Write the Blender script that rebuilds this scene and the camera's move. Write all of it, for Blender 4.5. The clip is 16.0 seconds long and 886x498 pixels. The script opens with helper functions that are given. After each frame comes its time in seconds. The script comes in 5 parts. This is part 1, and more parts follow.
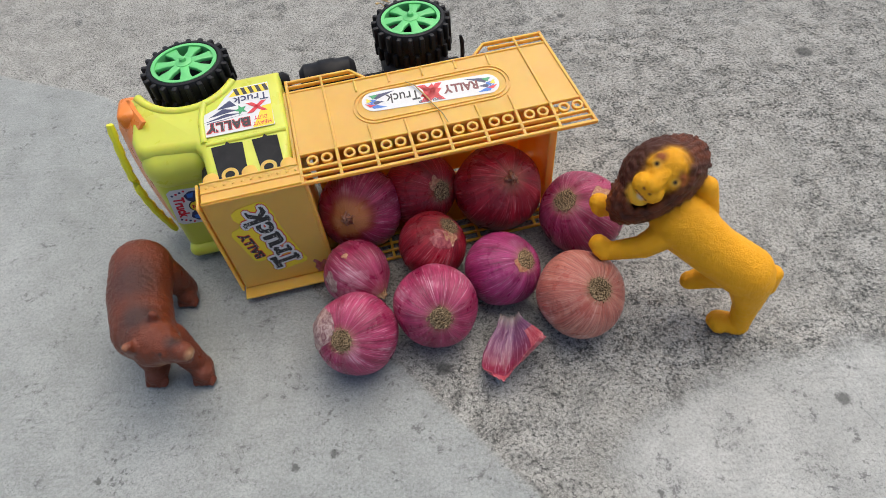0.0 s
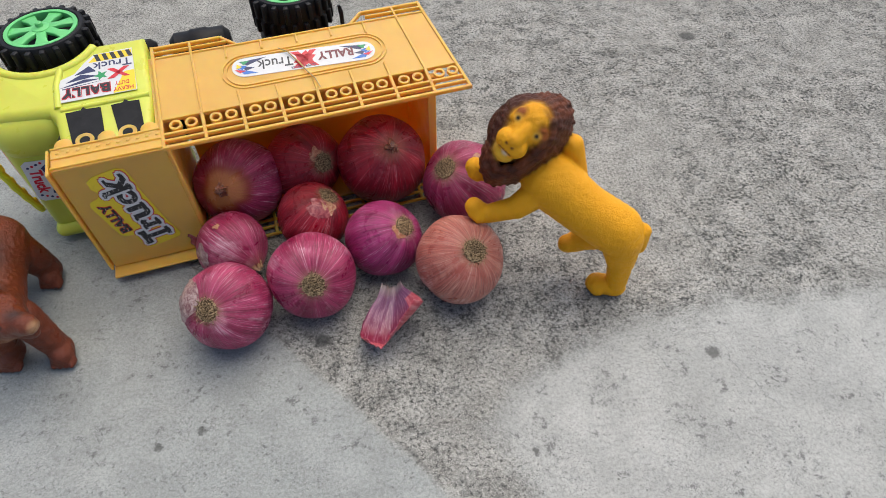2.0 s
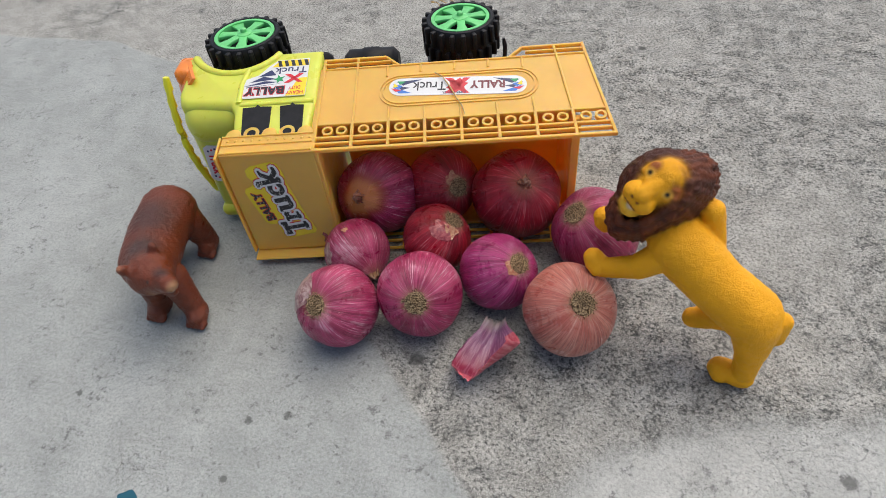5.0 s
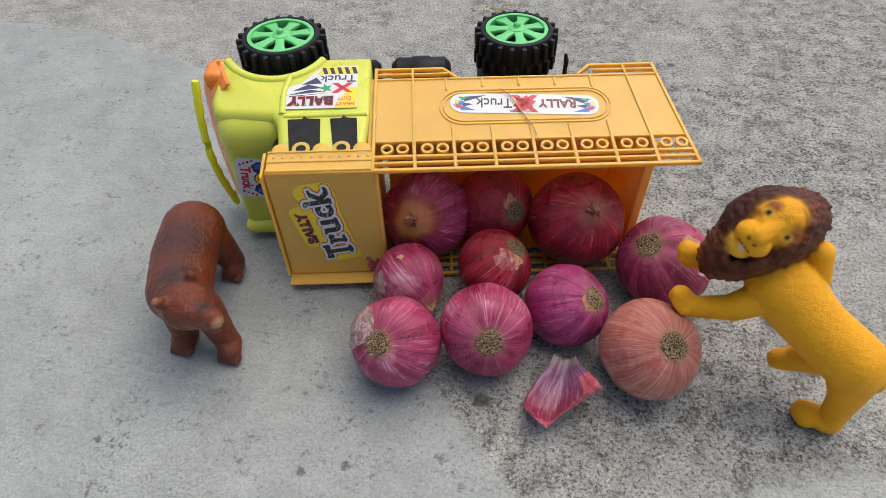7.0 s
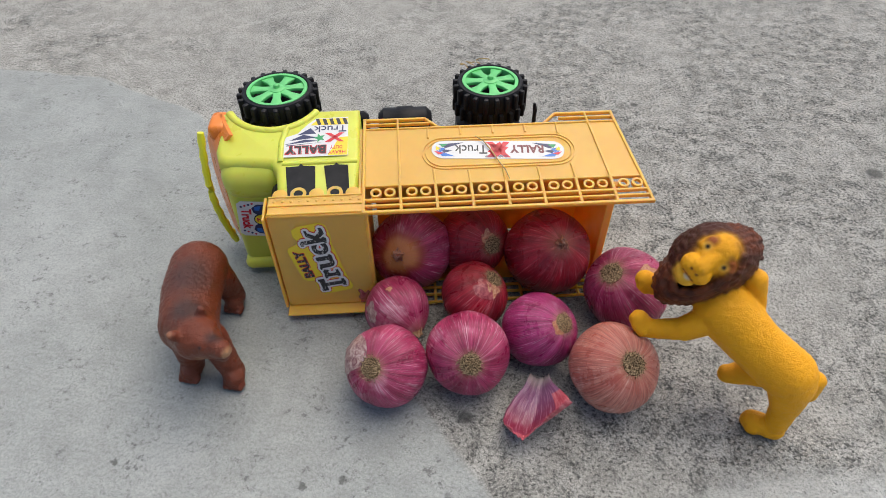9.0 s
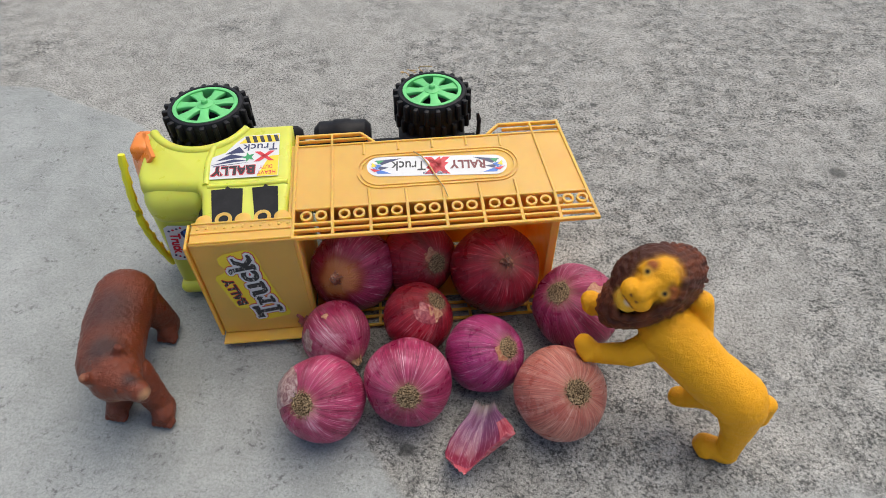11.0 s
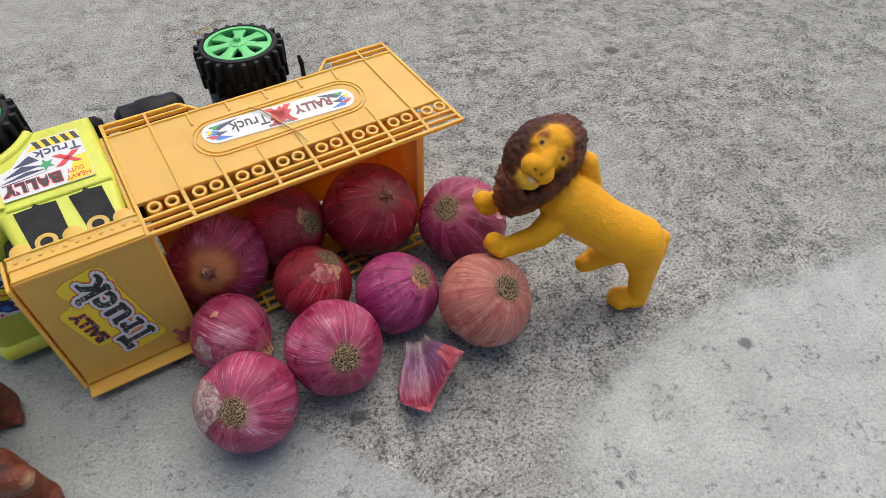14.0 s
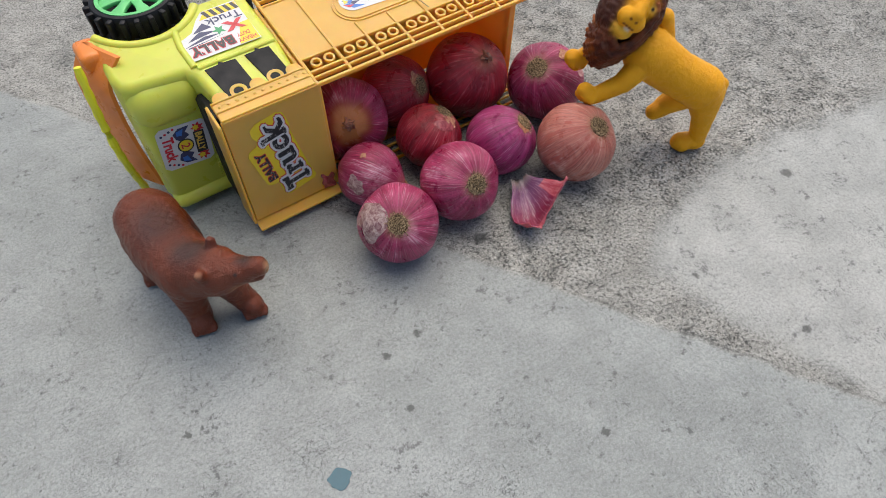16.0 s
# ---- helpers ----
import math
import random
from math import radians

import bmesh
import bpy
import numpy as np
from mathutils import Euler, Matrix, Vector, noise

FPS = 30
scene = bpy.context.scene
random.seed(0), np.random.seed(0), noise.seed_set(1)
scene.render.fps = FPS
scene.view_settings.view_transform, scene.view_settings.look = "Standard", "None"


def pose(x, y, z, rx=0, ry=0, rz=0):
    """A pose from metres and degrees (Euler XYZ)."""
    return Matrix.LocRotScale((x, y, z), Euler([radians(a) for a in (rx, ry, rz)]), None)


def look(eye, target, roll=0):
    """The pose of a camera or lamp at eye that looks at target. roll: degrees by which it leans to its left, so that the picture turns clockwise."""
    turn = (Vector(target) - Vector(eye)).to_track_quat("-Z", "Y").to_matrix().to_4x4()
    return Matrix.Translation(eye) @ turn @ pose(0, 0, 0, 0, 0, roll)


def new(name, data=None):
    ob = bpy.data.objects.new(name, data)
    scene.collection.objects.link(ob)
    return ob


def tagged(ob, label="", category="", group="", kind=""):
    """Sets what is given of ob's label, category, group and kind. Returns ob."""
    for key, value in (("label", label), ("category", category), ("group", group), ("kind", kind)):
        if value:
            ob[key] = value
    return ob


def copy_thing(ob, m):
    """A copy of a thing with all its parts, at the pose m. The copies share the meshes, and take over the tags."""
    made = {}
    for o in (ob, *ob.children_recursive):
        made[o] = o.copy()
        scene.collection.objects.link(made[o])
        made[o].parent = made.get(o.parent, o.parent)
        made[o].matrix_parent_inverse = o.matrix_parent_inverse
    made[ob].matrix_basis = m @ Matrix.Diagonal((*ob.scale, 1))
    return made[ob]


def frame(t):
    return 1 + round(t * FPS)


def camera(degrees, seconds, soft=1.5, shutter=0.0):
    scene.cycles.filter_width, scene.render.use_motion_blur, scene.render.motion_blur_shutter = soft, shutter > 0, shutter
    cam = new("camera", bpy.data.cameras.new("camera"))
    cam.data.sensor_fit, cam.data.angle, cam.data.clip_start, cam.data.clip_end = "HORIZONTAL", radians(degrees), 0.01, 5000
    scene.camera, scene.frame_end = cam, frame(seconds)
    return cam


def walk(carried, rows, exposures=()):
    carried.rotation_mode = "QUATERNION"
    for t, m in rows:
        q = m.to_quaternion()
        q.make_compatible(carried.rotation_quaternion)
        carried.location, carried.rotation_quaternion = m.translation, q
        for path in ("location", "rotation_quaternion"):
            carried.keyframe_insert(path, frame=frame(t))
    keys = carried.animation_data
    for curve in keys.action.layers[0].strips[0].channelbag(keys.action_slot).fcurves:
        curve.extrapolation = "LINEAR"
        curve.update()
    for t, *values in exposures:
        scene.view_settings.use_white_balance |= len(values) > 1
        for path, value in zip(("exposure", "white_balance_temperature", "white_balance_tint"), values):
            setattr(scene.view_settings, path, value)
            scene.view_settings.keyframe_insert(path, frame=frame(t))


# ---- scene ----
cam = camera(72.0, 16.0, soft=0.9)
PATH = [
    (0, (0.025, 0.023, 0.457), (-0.059, 1.244, -1.125), -5.7),
    (0.5, (0.05, 0.004, 0.433), (-0.02, 1.194, -1.173), -6.0),
    (1, (0.083, -0.016, 0.43), (0.081, 1.195, -1.162), -5.1),
    (1.5, (0.09, -0.017, 0.429), (0.147, 1.235, -1.129), -3.7),
    (2, (0.077, -0.005, 0.424), (0.175, 1.248, -1.132), -0.5),
    (2.5, (0.006, -0.01, 0.415), (-0.056, 1.229, -1.154), -1.6),
    (3, (-0.019, -0.005, 0.396), (-0.196, 1.216, -1.178), -3.3),
    (3.5, (0.0, 0.029, 0.389), (-0.265, 1.291, -1.14), -1.3),
    (4, (0.084, 0.015, 0.425), (-0.317, 1.286, -1.066), -0.5),
    (4.5, (0.114, -0.027, 0.441), (-0.313, 1.236, -1.049), -1.2),
    (4.7, (0.12, -0.013, 0.424), (-0.344, 1.274, -1.035), -7.0),
    (6.8, (0.051, 0.033, 0.405), (-0.232, 1.347, -1.076), -1.3),
    (7, (0.02, 0.028, 0.41), (-0.261, 1.349, -1.066), -0.8),
    (7.5, (-0.008, 0.014, 0.412), (-0.291, 1.364, -1.037), -1.4),
    (8, (0.003, 0.007, 0.427), (-0.263, 1.381, -1.002), -0.8),
    (8.2, (0.019, 0.01, 0.432), (-0.241, 1.393, -0.989), -1.4),
    (10.3, (0.034, -0.024, 0.476), (-0.164, 1.352, -0.962), 2.0),
    (10.5, (0.057, -0.013, 0.457), (-0.181, 1.351, -0.987), 0.1),
    (11, (0.062, 0.043, 0.454), (-0.14, 1.405, -0.996), -0.8),
    (11.5, (0.037, 0.067, 0.448), (-0.034, 1.343, -1.09), -7.9),
    (12, (-0.04, 0.041, 0.442), (0.175, 1.352, -1.053), -2.2),
    (12.5, (-0.049, 0.011, 0.429), (0.402, 1.29, -1.041), 0.2),
    (13, (-0.035, 0.009, 0.421), (0.395, 1.297, -1.047), -0.5),
    (13.5, (-0.022, 0.015, 0.412), (0.422, 1.286, -1.068), 0.1),
    (14, (-0.015, 0.037, 0.403), (0.448, 1.312, -1.067), 1.0),
    (14.5, (-0.045, 0.041, 0.399), (0.405, 1.307, -1.082), 2.3),
    (15, (-0.107, 0.012, 0.401), (0.292, 1.265, -1.106), -0.9),
    (15.5, (-0.151, -0.015, 0.43), (0.259, 1.152, -1.142), -2.5),
    (16, (-0.154, -0.035, 0.428), (0.298, 1.051, -1.189), 0.7),
]
walk(cam, [(t, look(eye, target, roll)) for t, eye, target, roll in PATH])

# ---- light ----
world = bpy.data.worlds.new("world")
scene.world = world
world.use_nodes = True
wn = world.node_tree
sky = wn.nodes.new("ShaderNodeTexSky")
sky.sky_type, sky.sun_disc = "NISHITA", False
sky.sun_elevation, sky.sun_rotation = radians(63), radians(32)
sky.air_density, sky.dust_density, sky.ozone_density = 1.0, 3.0, 1.0
wn.nodes["Background"].inputs["Strength"].default_value = 0.085
wn.links.new(sky.outputs[0], wn.nodes["Background"].inputs["Color"])
sun_data = bpy.data.lights.new("sun", "SUN")
sun_data.energy, sun_data.angle, sun_data.color = 1.42, radians(66), (1.0, 0.93, 0.80)
sun = new("sun", sun_data)
sun.matrix_world = look((0.55, 1.18, 3.0), (0, 0.35, 0))
scene.view_settings.exposure = 0.79


# ---- materials ----
class Nodes:
    """A material's node tree with short ways to add nodes."""

    def __init__(self, name):
        self.mat = bpy.data.materials.new(name)
        self.mat.use_nodes = True
        self.tree = self.mat.node_tree
        self.bsdf = self.tree.nodes["Principled BSDF"]
        self.co = self.tree.nodes.new("ShaderNodeTexCoord").outputs["Object"]

    def put(self, socket, value):
        if isinstance(value, (int, float, tuple)):
            socket.default_value = value
        else:
            self.tree.links.new(value, socket)

    def math(self, op, a, b=0.0, c=0.0, clamp=False):
        n = self.tree.nodes.new("ShaderNodeMath")
        n.operation, n.use_clamp = op, clamp
        for k, v in enumerate((a, b, c)):
            self.put(n.inputs[k], v)
        return n.outputs[0]

    def noise(self, scale, detail=4.0, rough=0.55, vector=None, distortion=0.0):
        n = self.tree.nodes.new("ShaderNodeTexNoise")
        n.inputs["Scale"].default_value, n.inputs["Detail"].default_value = scale, detail
        n.inputs["Roughness"].default_value, n.inputs["Distortion"].default_value = rough, distortion
        self.put(n.inputs["Vector"], self.co if vector is None else vector)
        return n.outputs["Fac"]

    def voronoi(self, scale, feature="F1", vector=None):
        n = self.tree.nodes.new("ShaderNodeTexVoronoi")
        n.feature = feature
        n.inputs["Scale"].default_value = scale
        self.put(n.inputs["Vector"], self.co if vector is None else vector)
        return n.outputs["Distance"]

    def step(self, value, lo, hi, to_lo=0.0, to_hi=1.0):
        n = self.tree.nodes.new("ShaderNodeMapRange")
        n.interpolation_type = "SMOOTHSTEP"
        for k, v in enumerate((value, lo, hi, to_lo, to_hi)):
            self.put(n.inputs[k], v)
        return n.outputs[0]

    def mix(self, fac, a, b, blend="MIX"):
        n = self.tree.nodes.new("ShaderNodeMix")
        n.data_type, n.blend_type = "RGBA", blend
        self.put(n.inputs[0], fac)
        self.put(n.inputs[6], (*a, 1.0) if isinstance(a, tuple) else a)
        self.put(n.inputs[7], (*b, 1.0) if isinstance(b, tuple) else b)
        return n.outputs[2]

    def xyz(self, vector=None):
        n = self.tree.nodes.new("ShaderNodeSeparateXYZ")
        self.put(n.inputs[0], self.co if vector is None else vector)
        return n.outputs

    def join(self, x, y, z):
        n = self.tree.nodes.new("ShaderNodeCombineXYZ")
        for k, v in enumerate((x, y, z)):
            self.put(n.inputs[k], v)
        return n.outputs[0]

    def random(self):
        return self.tree.nodes.new("ShaderNodeObjectInfo").outputs["Random"]

    def attribute(self, name):
        n = self.tree.nodes.new("ShaderNodeAttribute")
        n.attribute_name = name
        return n.outputs["Color"]

    def bump(self, height, distance, strength=1.0, normal=None):
        n = self.tree.nodes.new("ShaderNodeBump")
        n.inputs["Strength"].default_value, n.inputs["Distance"].default_value = strength, distance
        self.put(n.inputs["Height"], height)
        if normal is not None:
            self.put(n.inputs["Normal"], normal)
        return n.outputs[0]

    def done(self, color, rough=0.5, normal=None, metallic=0.0, spec=0.5, subsurface=0.0, radius=(0.004, 0.002, 0.001)):
        b = self.bsdf
        self.put(b.inputs["Base Color"], (*color, 1.0) if isinstance(color, tuple) else color)
        self.put(b.inputs["Roughness"], rough)
        b.inputs["Metallic"].default_value = metallic
        b.inputs["Specular IOR Level"].default_value = spec
        if subsurface:
            b.inputs["Subsurface Weight"].default_value = subsurface
            b.inputs["Subsurface Radius"].default_value = radius
            b.inputs["Subsurface Scale"].default_value = 1.0
        if normal is not None:
            self.put(b.inputs["Normal"], normal)
        return self.mat


def plastic(name, color, rough=0.38, tint=0.12, grain=0.00012, subsurface=0.0, dust=0.12):
    """Moulded plastic: slight colour drift, scuffs and a film of dust."""
    n = Nodes(name)
    drift = n.noise(28, 3)
    dark = tuple(c * (1 - tint) for c in color)
    light = tuple(min(1.0, c * (1 + tint * 0.6)) for c in color)
    col = n.mix(n.step(drift, 0.3, 0.7), dark, light)
    film = n.step(n.noise(160, 5, 0.7), 0.5, 0.85, 0.0, dust)
    col = n.mix(film, col, (0.45, 0.42, 0.37))
    fine = n.noise(900, 3)
    return n.done(col, n.step(n.noise(90, 5), 0.3, 0.75, rough - 0.08, rough + 0.14), n.bump(fine, grain, 0.5), spec=0.4, subsurface=subsurface, radius=(0.012, 0.006, 0.001))


def paper(name, color):
    n = Nodes(name)
    wrinkle = n.noise(220, 3)
    col = n.mix(n.step(n.noise(500, 3), 0.45, 0.8, 0, 0.25), color, tuple(c * 0.72 for c in color))
    return n.done(col, 0.32, n.bump(wrinkle, 0.0004, 0.4))


def worn_paper(name, color, under):
    """Print scratched through to the sheet below."""
    n = Nodes(name)
    scratch = n.noise(1.0, 5, 0.75, n.join(n.math("MULTIPLY", n.xyz()[0], 900.0), n.math("MULTIPLY", n.xyz()[1], 900.0), n.math("MULTIPLY", n.xyz()[2], 260.0)))
    return n.done(n.mix(n.step(scratch, 0.57, 0.62), color, under), 0.35, n.bump(n.noise(220, 3), 0.0004, 0.4))


def make_concrete():
    n = Nodes("weathered_concrete")
    x, y, _ = n.xyz()
    wob = n.math("MULTIPLY", n.math("SUBTRACT", n.noise(14, 5, 0.6), 0.5), 0.05)
    wob2 = n.math("MULTIPLY", n.math("SUBTRACT", n.noise(60, 4, 0.6), 0.5), 0.012)
    wob = n.math("ADD", wob, wob2)
    # the skimmed cement patch on the near side, and its far rounded rim
    along = n.math("ADD", n.math("MULTIPLY", x, 0.715), n.math("MULTIPLY", y, 0.70))
    d1 = n.math("SUBTRACT", 0.155, along)
    d1 = n.math("MINIMUM", d1, n.math("SUBTRACT", 0.705, n.math("ADD", y, n.math("MULTIPLY", 0.35, n.math("MAXIMUM", 0.0, n.math("ADD", x, 0.60))))))
    e1 = n.math("ADD", d1, n.math("MULTIPLY", wob, 0.35))
    # the second skimmed patch
    fall = n.math("EXPONENT", n.math("DIVIDE", n.math("SUBTRACT", 0.12, x), 0.085))
    d2 = n.math("SUBTRACT", n.math("SUBTRACT", 0.272, n.math("MULTIPLY", 0.1, fall)), y)
    d2 = n.math("MINIMUM", d2, n.math("SUBTRACT", n.math("ADD", x, n.math("MULTIPLY", y, 0.55)), 0.212))
    e2 = n.math("ADD", d2, wob)
    skim1 = n.step(e1, -0.002, 0.006)
    skim2 = n.step(e2, -0.012, 0.02)
    skim = n.math("MAXIMUM", skim1, skim2)
    rough_zone = n.math("SUBTRACT", 1.0, skim)
    # paste, sand grain and lichen spots
    broad = n.noise(5, 5, 0.6)
    mid = n.noise(38, 6, 0.65)
    sand = n.noise(420, 4, 0.75)
    grit = n.noise(1100, 2, 0.7)
    paste = n.mix(n.step(broad, 0.3, 0.7), (0.345, 0.368, 0.358), (0.425, 0.447, 0.435))
    paste = n.mix(skim2, paste, n.mix(n.step(broad, 0.3, 0.7), (0.47, 0.478, 0.455), (0.54, 0.548, 0.525)))
    raw = n.mix(n.step(mid, 0.35, 0.65), (0.37, 0.362, 0.330), (0.53, 0.522, 0.485))
    col = n.mix(rough_zone, paste, raw)
    col = n.mix(n.step(sand, 0.36, 0.62), n.mix(n.math("ADD", 0.30, n.math("MULTIPLY", rough_zone, 0.28)), col, (0.08, 0.08, 0.07)), col)
    col = n.mix(n.math("MULTIPLY", n.step(grit, 0.53, 0.60), n.math("ADD", 0.22, n.math("MULTIPLY", rough_zone, 0.30))), col, (0.72, 0.71, 0.66))
    # lichen: clumps of small dark dots, thin towards the far left of the yard
    spread = n.step(n.math("ADD", x, n.math("MULTIPLY", n.math("SUBTRACT", y, 0.5), -0.25)), -0.55, 0.22, -0.10, 0.03)
    spread = n.math("ADD", spread, n.step(y, 0.02, 0.26, -0.13, 0.0))
    area = n.step(n.math("ADD", n.noise(8, 5, 0.65), spread), 0.38, 0.55)
    clump = n.step(n.noise(62, 5, 0.75, distortion=0.5), 0.44, 0.60)
    dots = n.step(n.noise(330, 4, 0.78, distortion=0.3), 0.45, 0.53)
    blot = n.math("MULTIPLY", n.math("MULTIPLY", dots, clump), n.math("MULTIPLY", area, rough_zone))
    col = n.mix(n.math("MULTIPLY", blot, 0.76), col, (0.085, 0.088, 0.084))
    fleck = n.math("MULTIPLY", n.step(n.noise(330, 5, 0.8), 0.55, 0.58), n.math("ADD", 0.24, n.math("MULTIPLY", rough_zone, 0.60)))
    col = n.mix(fleck, col, (0.080, 0.080, 0.076))
    # pin holes, pits and worn specks of the skim coat
    hole = n.step(n.math("ADD", n.voronoi(190), n.math("MULTIPLY", n.math("SUBTRACT", n.noise(600, 3), 0.5), 0.3)), 0.05, 0.20, 1.0, 0.0)
    hole = n.math("MULTIPLY", hole, n.step(n.noise(45, 4, 0.7), 0.46, 0.58))
    prick = n.math("MULTIPLY", n.step(n.noise(760, 4, 0.8), 0.565, 0.615), n.step(n.noise(13, 6, 0.75), 0.38, 0.62, 0.15, 1.0))
    patchy = n.math("MULTIPLY", n.step(n.noise(170, 5, 0.8, distortion=0.3), 0.53, 0.58), n.step(n.noise(34, 5, 0.72), 0.51, 0.60))
    col = n.mix(n.math("MULTIPLY", hole, 0.50), col, (0.085, 0.085, 0.08))
    col = n.mix(n.math("MULTIPLY", prick, 0.74), col, (0.085, 0.088, 0.085))
    col = n.mix(n.math("MULTIPLY", patchy, n.math("MULTIPLY", skim, 0.74)), col, (0.11, 0.112, 0.11))
    # slight mottling and trowel streaks of the skim coat
    streak = n.noise(1.0, 5, 0.7, n.join(n.math("MULTIPLY", n.math("ADD", x, n.math("MULTIPLY", y, 0.3)), 22.0), n.math("MULTIPLY", y, 190.0), 0.0))
    mottle = n.noise(19, 7, 0.75, distortion=0.2)
    col = n.mix(n.math("MULTIPLY", n.step(mottle, 0.36, 0.62, 0.26, 0.0), skim), col, (0.15, 0.155, 0.15))
    col = n.mix(n.math("MULTIPLY", n.step(streak, 0.45, 0.75, 0.0, 0.10), skim), col, (0.62, 0.63, 0.61))
    # single dark stains
    ragged = n.math("MULTIPLY", n.math("SUBTRACT", n.noise(330, 4, 0.7), 0.5), 0.012)
    for sx, sy, size in ((0.0, 0.2515, 0.0075), (-0.113, 0.174, 0.0042), (-0.110, 0.128, 0.0040), (-0.084, 0.184, 0.0042), (0.013, 0.060, 0.0040), (0.205, 0.072, 0.0045), (-0.263, 0.168, 0.0035), (0.306, 0.214, 0.0070), (0.154, 0.148, 0.0035), (0.434, 0.648, 0.012), (0.16, 0.754, 0.006)):
        away = n.math("SQRT", n.math("ADD", n.math("POWER", n.math("SUBTRACT", x, sx), 2.0), n.math("POWER", n.math("SUBTRACT", y, sy), 2.0)))
        col = n.mix(n.step(n.math("ADD", away, ragged), size * 0.5, size, 0.72, 0.0), col, (0.075, 0.076, 0.072))
    # hairline cracks
    shaken = n.tree.nodes.new("ShaderNodeVectorMath")
    shaken.operation = "ADD"
    n.put(shaken.inputs[0], n.co)
    n.put(shaken.inputs[1], n.join(n.math("MULTIPLY", wob, 0.8), n.math("MULTIPLY", n.noise(22, 4), 0.05), 0.0))
    vein = n.voronoi(11.0, "DISTANCE_TO_EDGE", shaken.outputs[0])
    crack = n.math("MULTIPLY", n.step(vein, 0.002, 0.006, 1.0, 0.0), n.math("MULTIPLY", n.step(n.noise(7, 3), 0.48, 0.6), skim))
    col = n.mix(n.math("MULTIPLY", crack, 0.20), col, (0.13, 0.13, 0.125))
    rim = n.math("MULTIPLY", n.step(n.math("ABSOLUTE", e1), 0.0, 0.0022, 1.0, 0.0), n.step(n.noise(26, 4), 0.42, 0.58))
    col = n.mix(n.math("MULTIPLY", rim, 0.4), col, (0.16, 0.16, 0.15))
    height = n.math("ADD", n.math("MULTIPLY", sand, n.math("ADD", 0.25, n.math("MULTIPLY", rough_zone, 0.75))), n.math("MULTIPLY", skim1, 0.9))
    height = n.math("SUBTRACT", height, n.math("ADD", n.math("MULTIPLY", blot, 0.4), n.math("ADD", n.math("MULTIPLY", n.math("MAXIMUM", hole, prick), 0.45), n.math("MULTIPLY", crack, 0.18))))
    return n.done(col, n.step(mid, 0.3, 0.7, 0.78, 0.95), n.bump(height, 0.0016, 1.0), spec=0.25)


def onion_skin(name, deep, pale, flesh, wear):
    """Papery onion skin with fine lines from the root to the neck. The local z runs along the bulb."""
    n = Nodes(name)
    x, y, z = n.xyz()
    ang = n.math("ARCTAN2", y, x)
    turn = n.math("MULTIPLY", ang, 1.0)
    cs, sn = n.math("COSINE", turn), n.math("SINE", turn)
    seed = n.math("MULTIPLY", n.random(), 37.0)
    ring = n.join(n.math("ADD", cs, seed), sn, n.math("MULTIPLY", z, 1.6))
    warp = n.noise(2.6, 3, 0.5, ring)
    bands = n.noise(9.0, 3, 0.6, ring)
    lines = n.noise(34.0, 4, 0.75, ring)
    fine = n.noise(46.0, 4, 0.7, ring)
    cloud = n.noise(34, 5, 0.65, distortion=0.6)
    shed = n.noise(24, 4, 0.6, n.join(n.math("ADD", x, seed), y, z))
    tone = n.math("ADD", n.math("MULTIPLY", warp, 0.40), n.math("ADD", n.math("MULTIPLY", cloud, 0.35), n.math("MULTIPLY", bands, 0.25)))
    col = n.mix(n.step(tone, 0.38, 0.62), deep, pale)
    # pale veins, strongest where the outer skin is thin
    line = n.math("MULTIPLY", n.step(lines, 0.54, 0.64), n.step(n.math("ADD", n.math("MULTIPLY", cloud, 0.5), n.math("MULTIPLY", bands, 0.5)), 0.42, 0.60, 0.06, 0.72))
    col = n.mix(line, col, flesh)
    col = n.mix(n.step(fine, 0.48, 0.62, 0.0, 0.62), col, tuple(c * 0.40 for c in deep))
    col = n.mix(n.step(shed, 0.56, 0.66, 0.0, wear), col, n.mix(n.step(lines, 0.4, 0.6), pale, flesh))
    paint = n.attribute("end")
    ends = n.xyz(paint)
    col = n.mix(n.math("MULTIPLY", ends[0], n.step(lines, 0.3, 0.7, 0.5, 1.0)), col, (0.46, 0.29, 0.16))
    tan = n.mix(n.step(n.math("ADD", ends[1], n.math("MULTIPLY", fine, 0.25)), 0.45, 1.0), (0.26, 0.034, 0.012), (0.50, 0.190, 0.045))
    col = n.mix(n.math("MULTIPLY", n.step(ends[1], 0.0, 0.5), n.step(lines, 0.25, 0.75, 0.65, 1.0)), col, tan)
    height = n.math("ADD", fine, n.math("MULTIPLY", lines, 0.6))
    return n.done(col, n.step(cloud, 0.3, 0.7, 0.24, 0.42), n.bump(height, 0.0007, 0.9), spec=0.5, subsurface=0.04, radius=(0.006, 0.002, 0.002))


def painted(name, rough, scale, depth, spec=0.5):
    """Moulded toy figure whose colours are sprayed on; the colour attribute carries the paint."""
    n = Nodes(name)
    col = n.attribute("paint")
    drift = n.noise(55, 4, 0.6)
    col = n.mix(n.step(drift, 0.3, 0.75, 0.0, 0.22), col, n.mix(1.0, col, (0.55, 0.5, 0.5), "MULTIPLY"))
    fur = n.noise(scale, 3, 0.6, distortion=1.2)
    return n.done(col, n.step(drift, 0.3, 0.7, rough, rough + 0.15), n.bump(fur, depth, 0.55), spec=spec, subsurface=0.05)


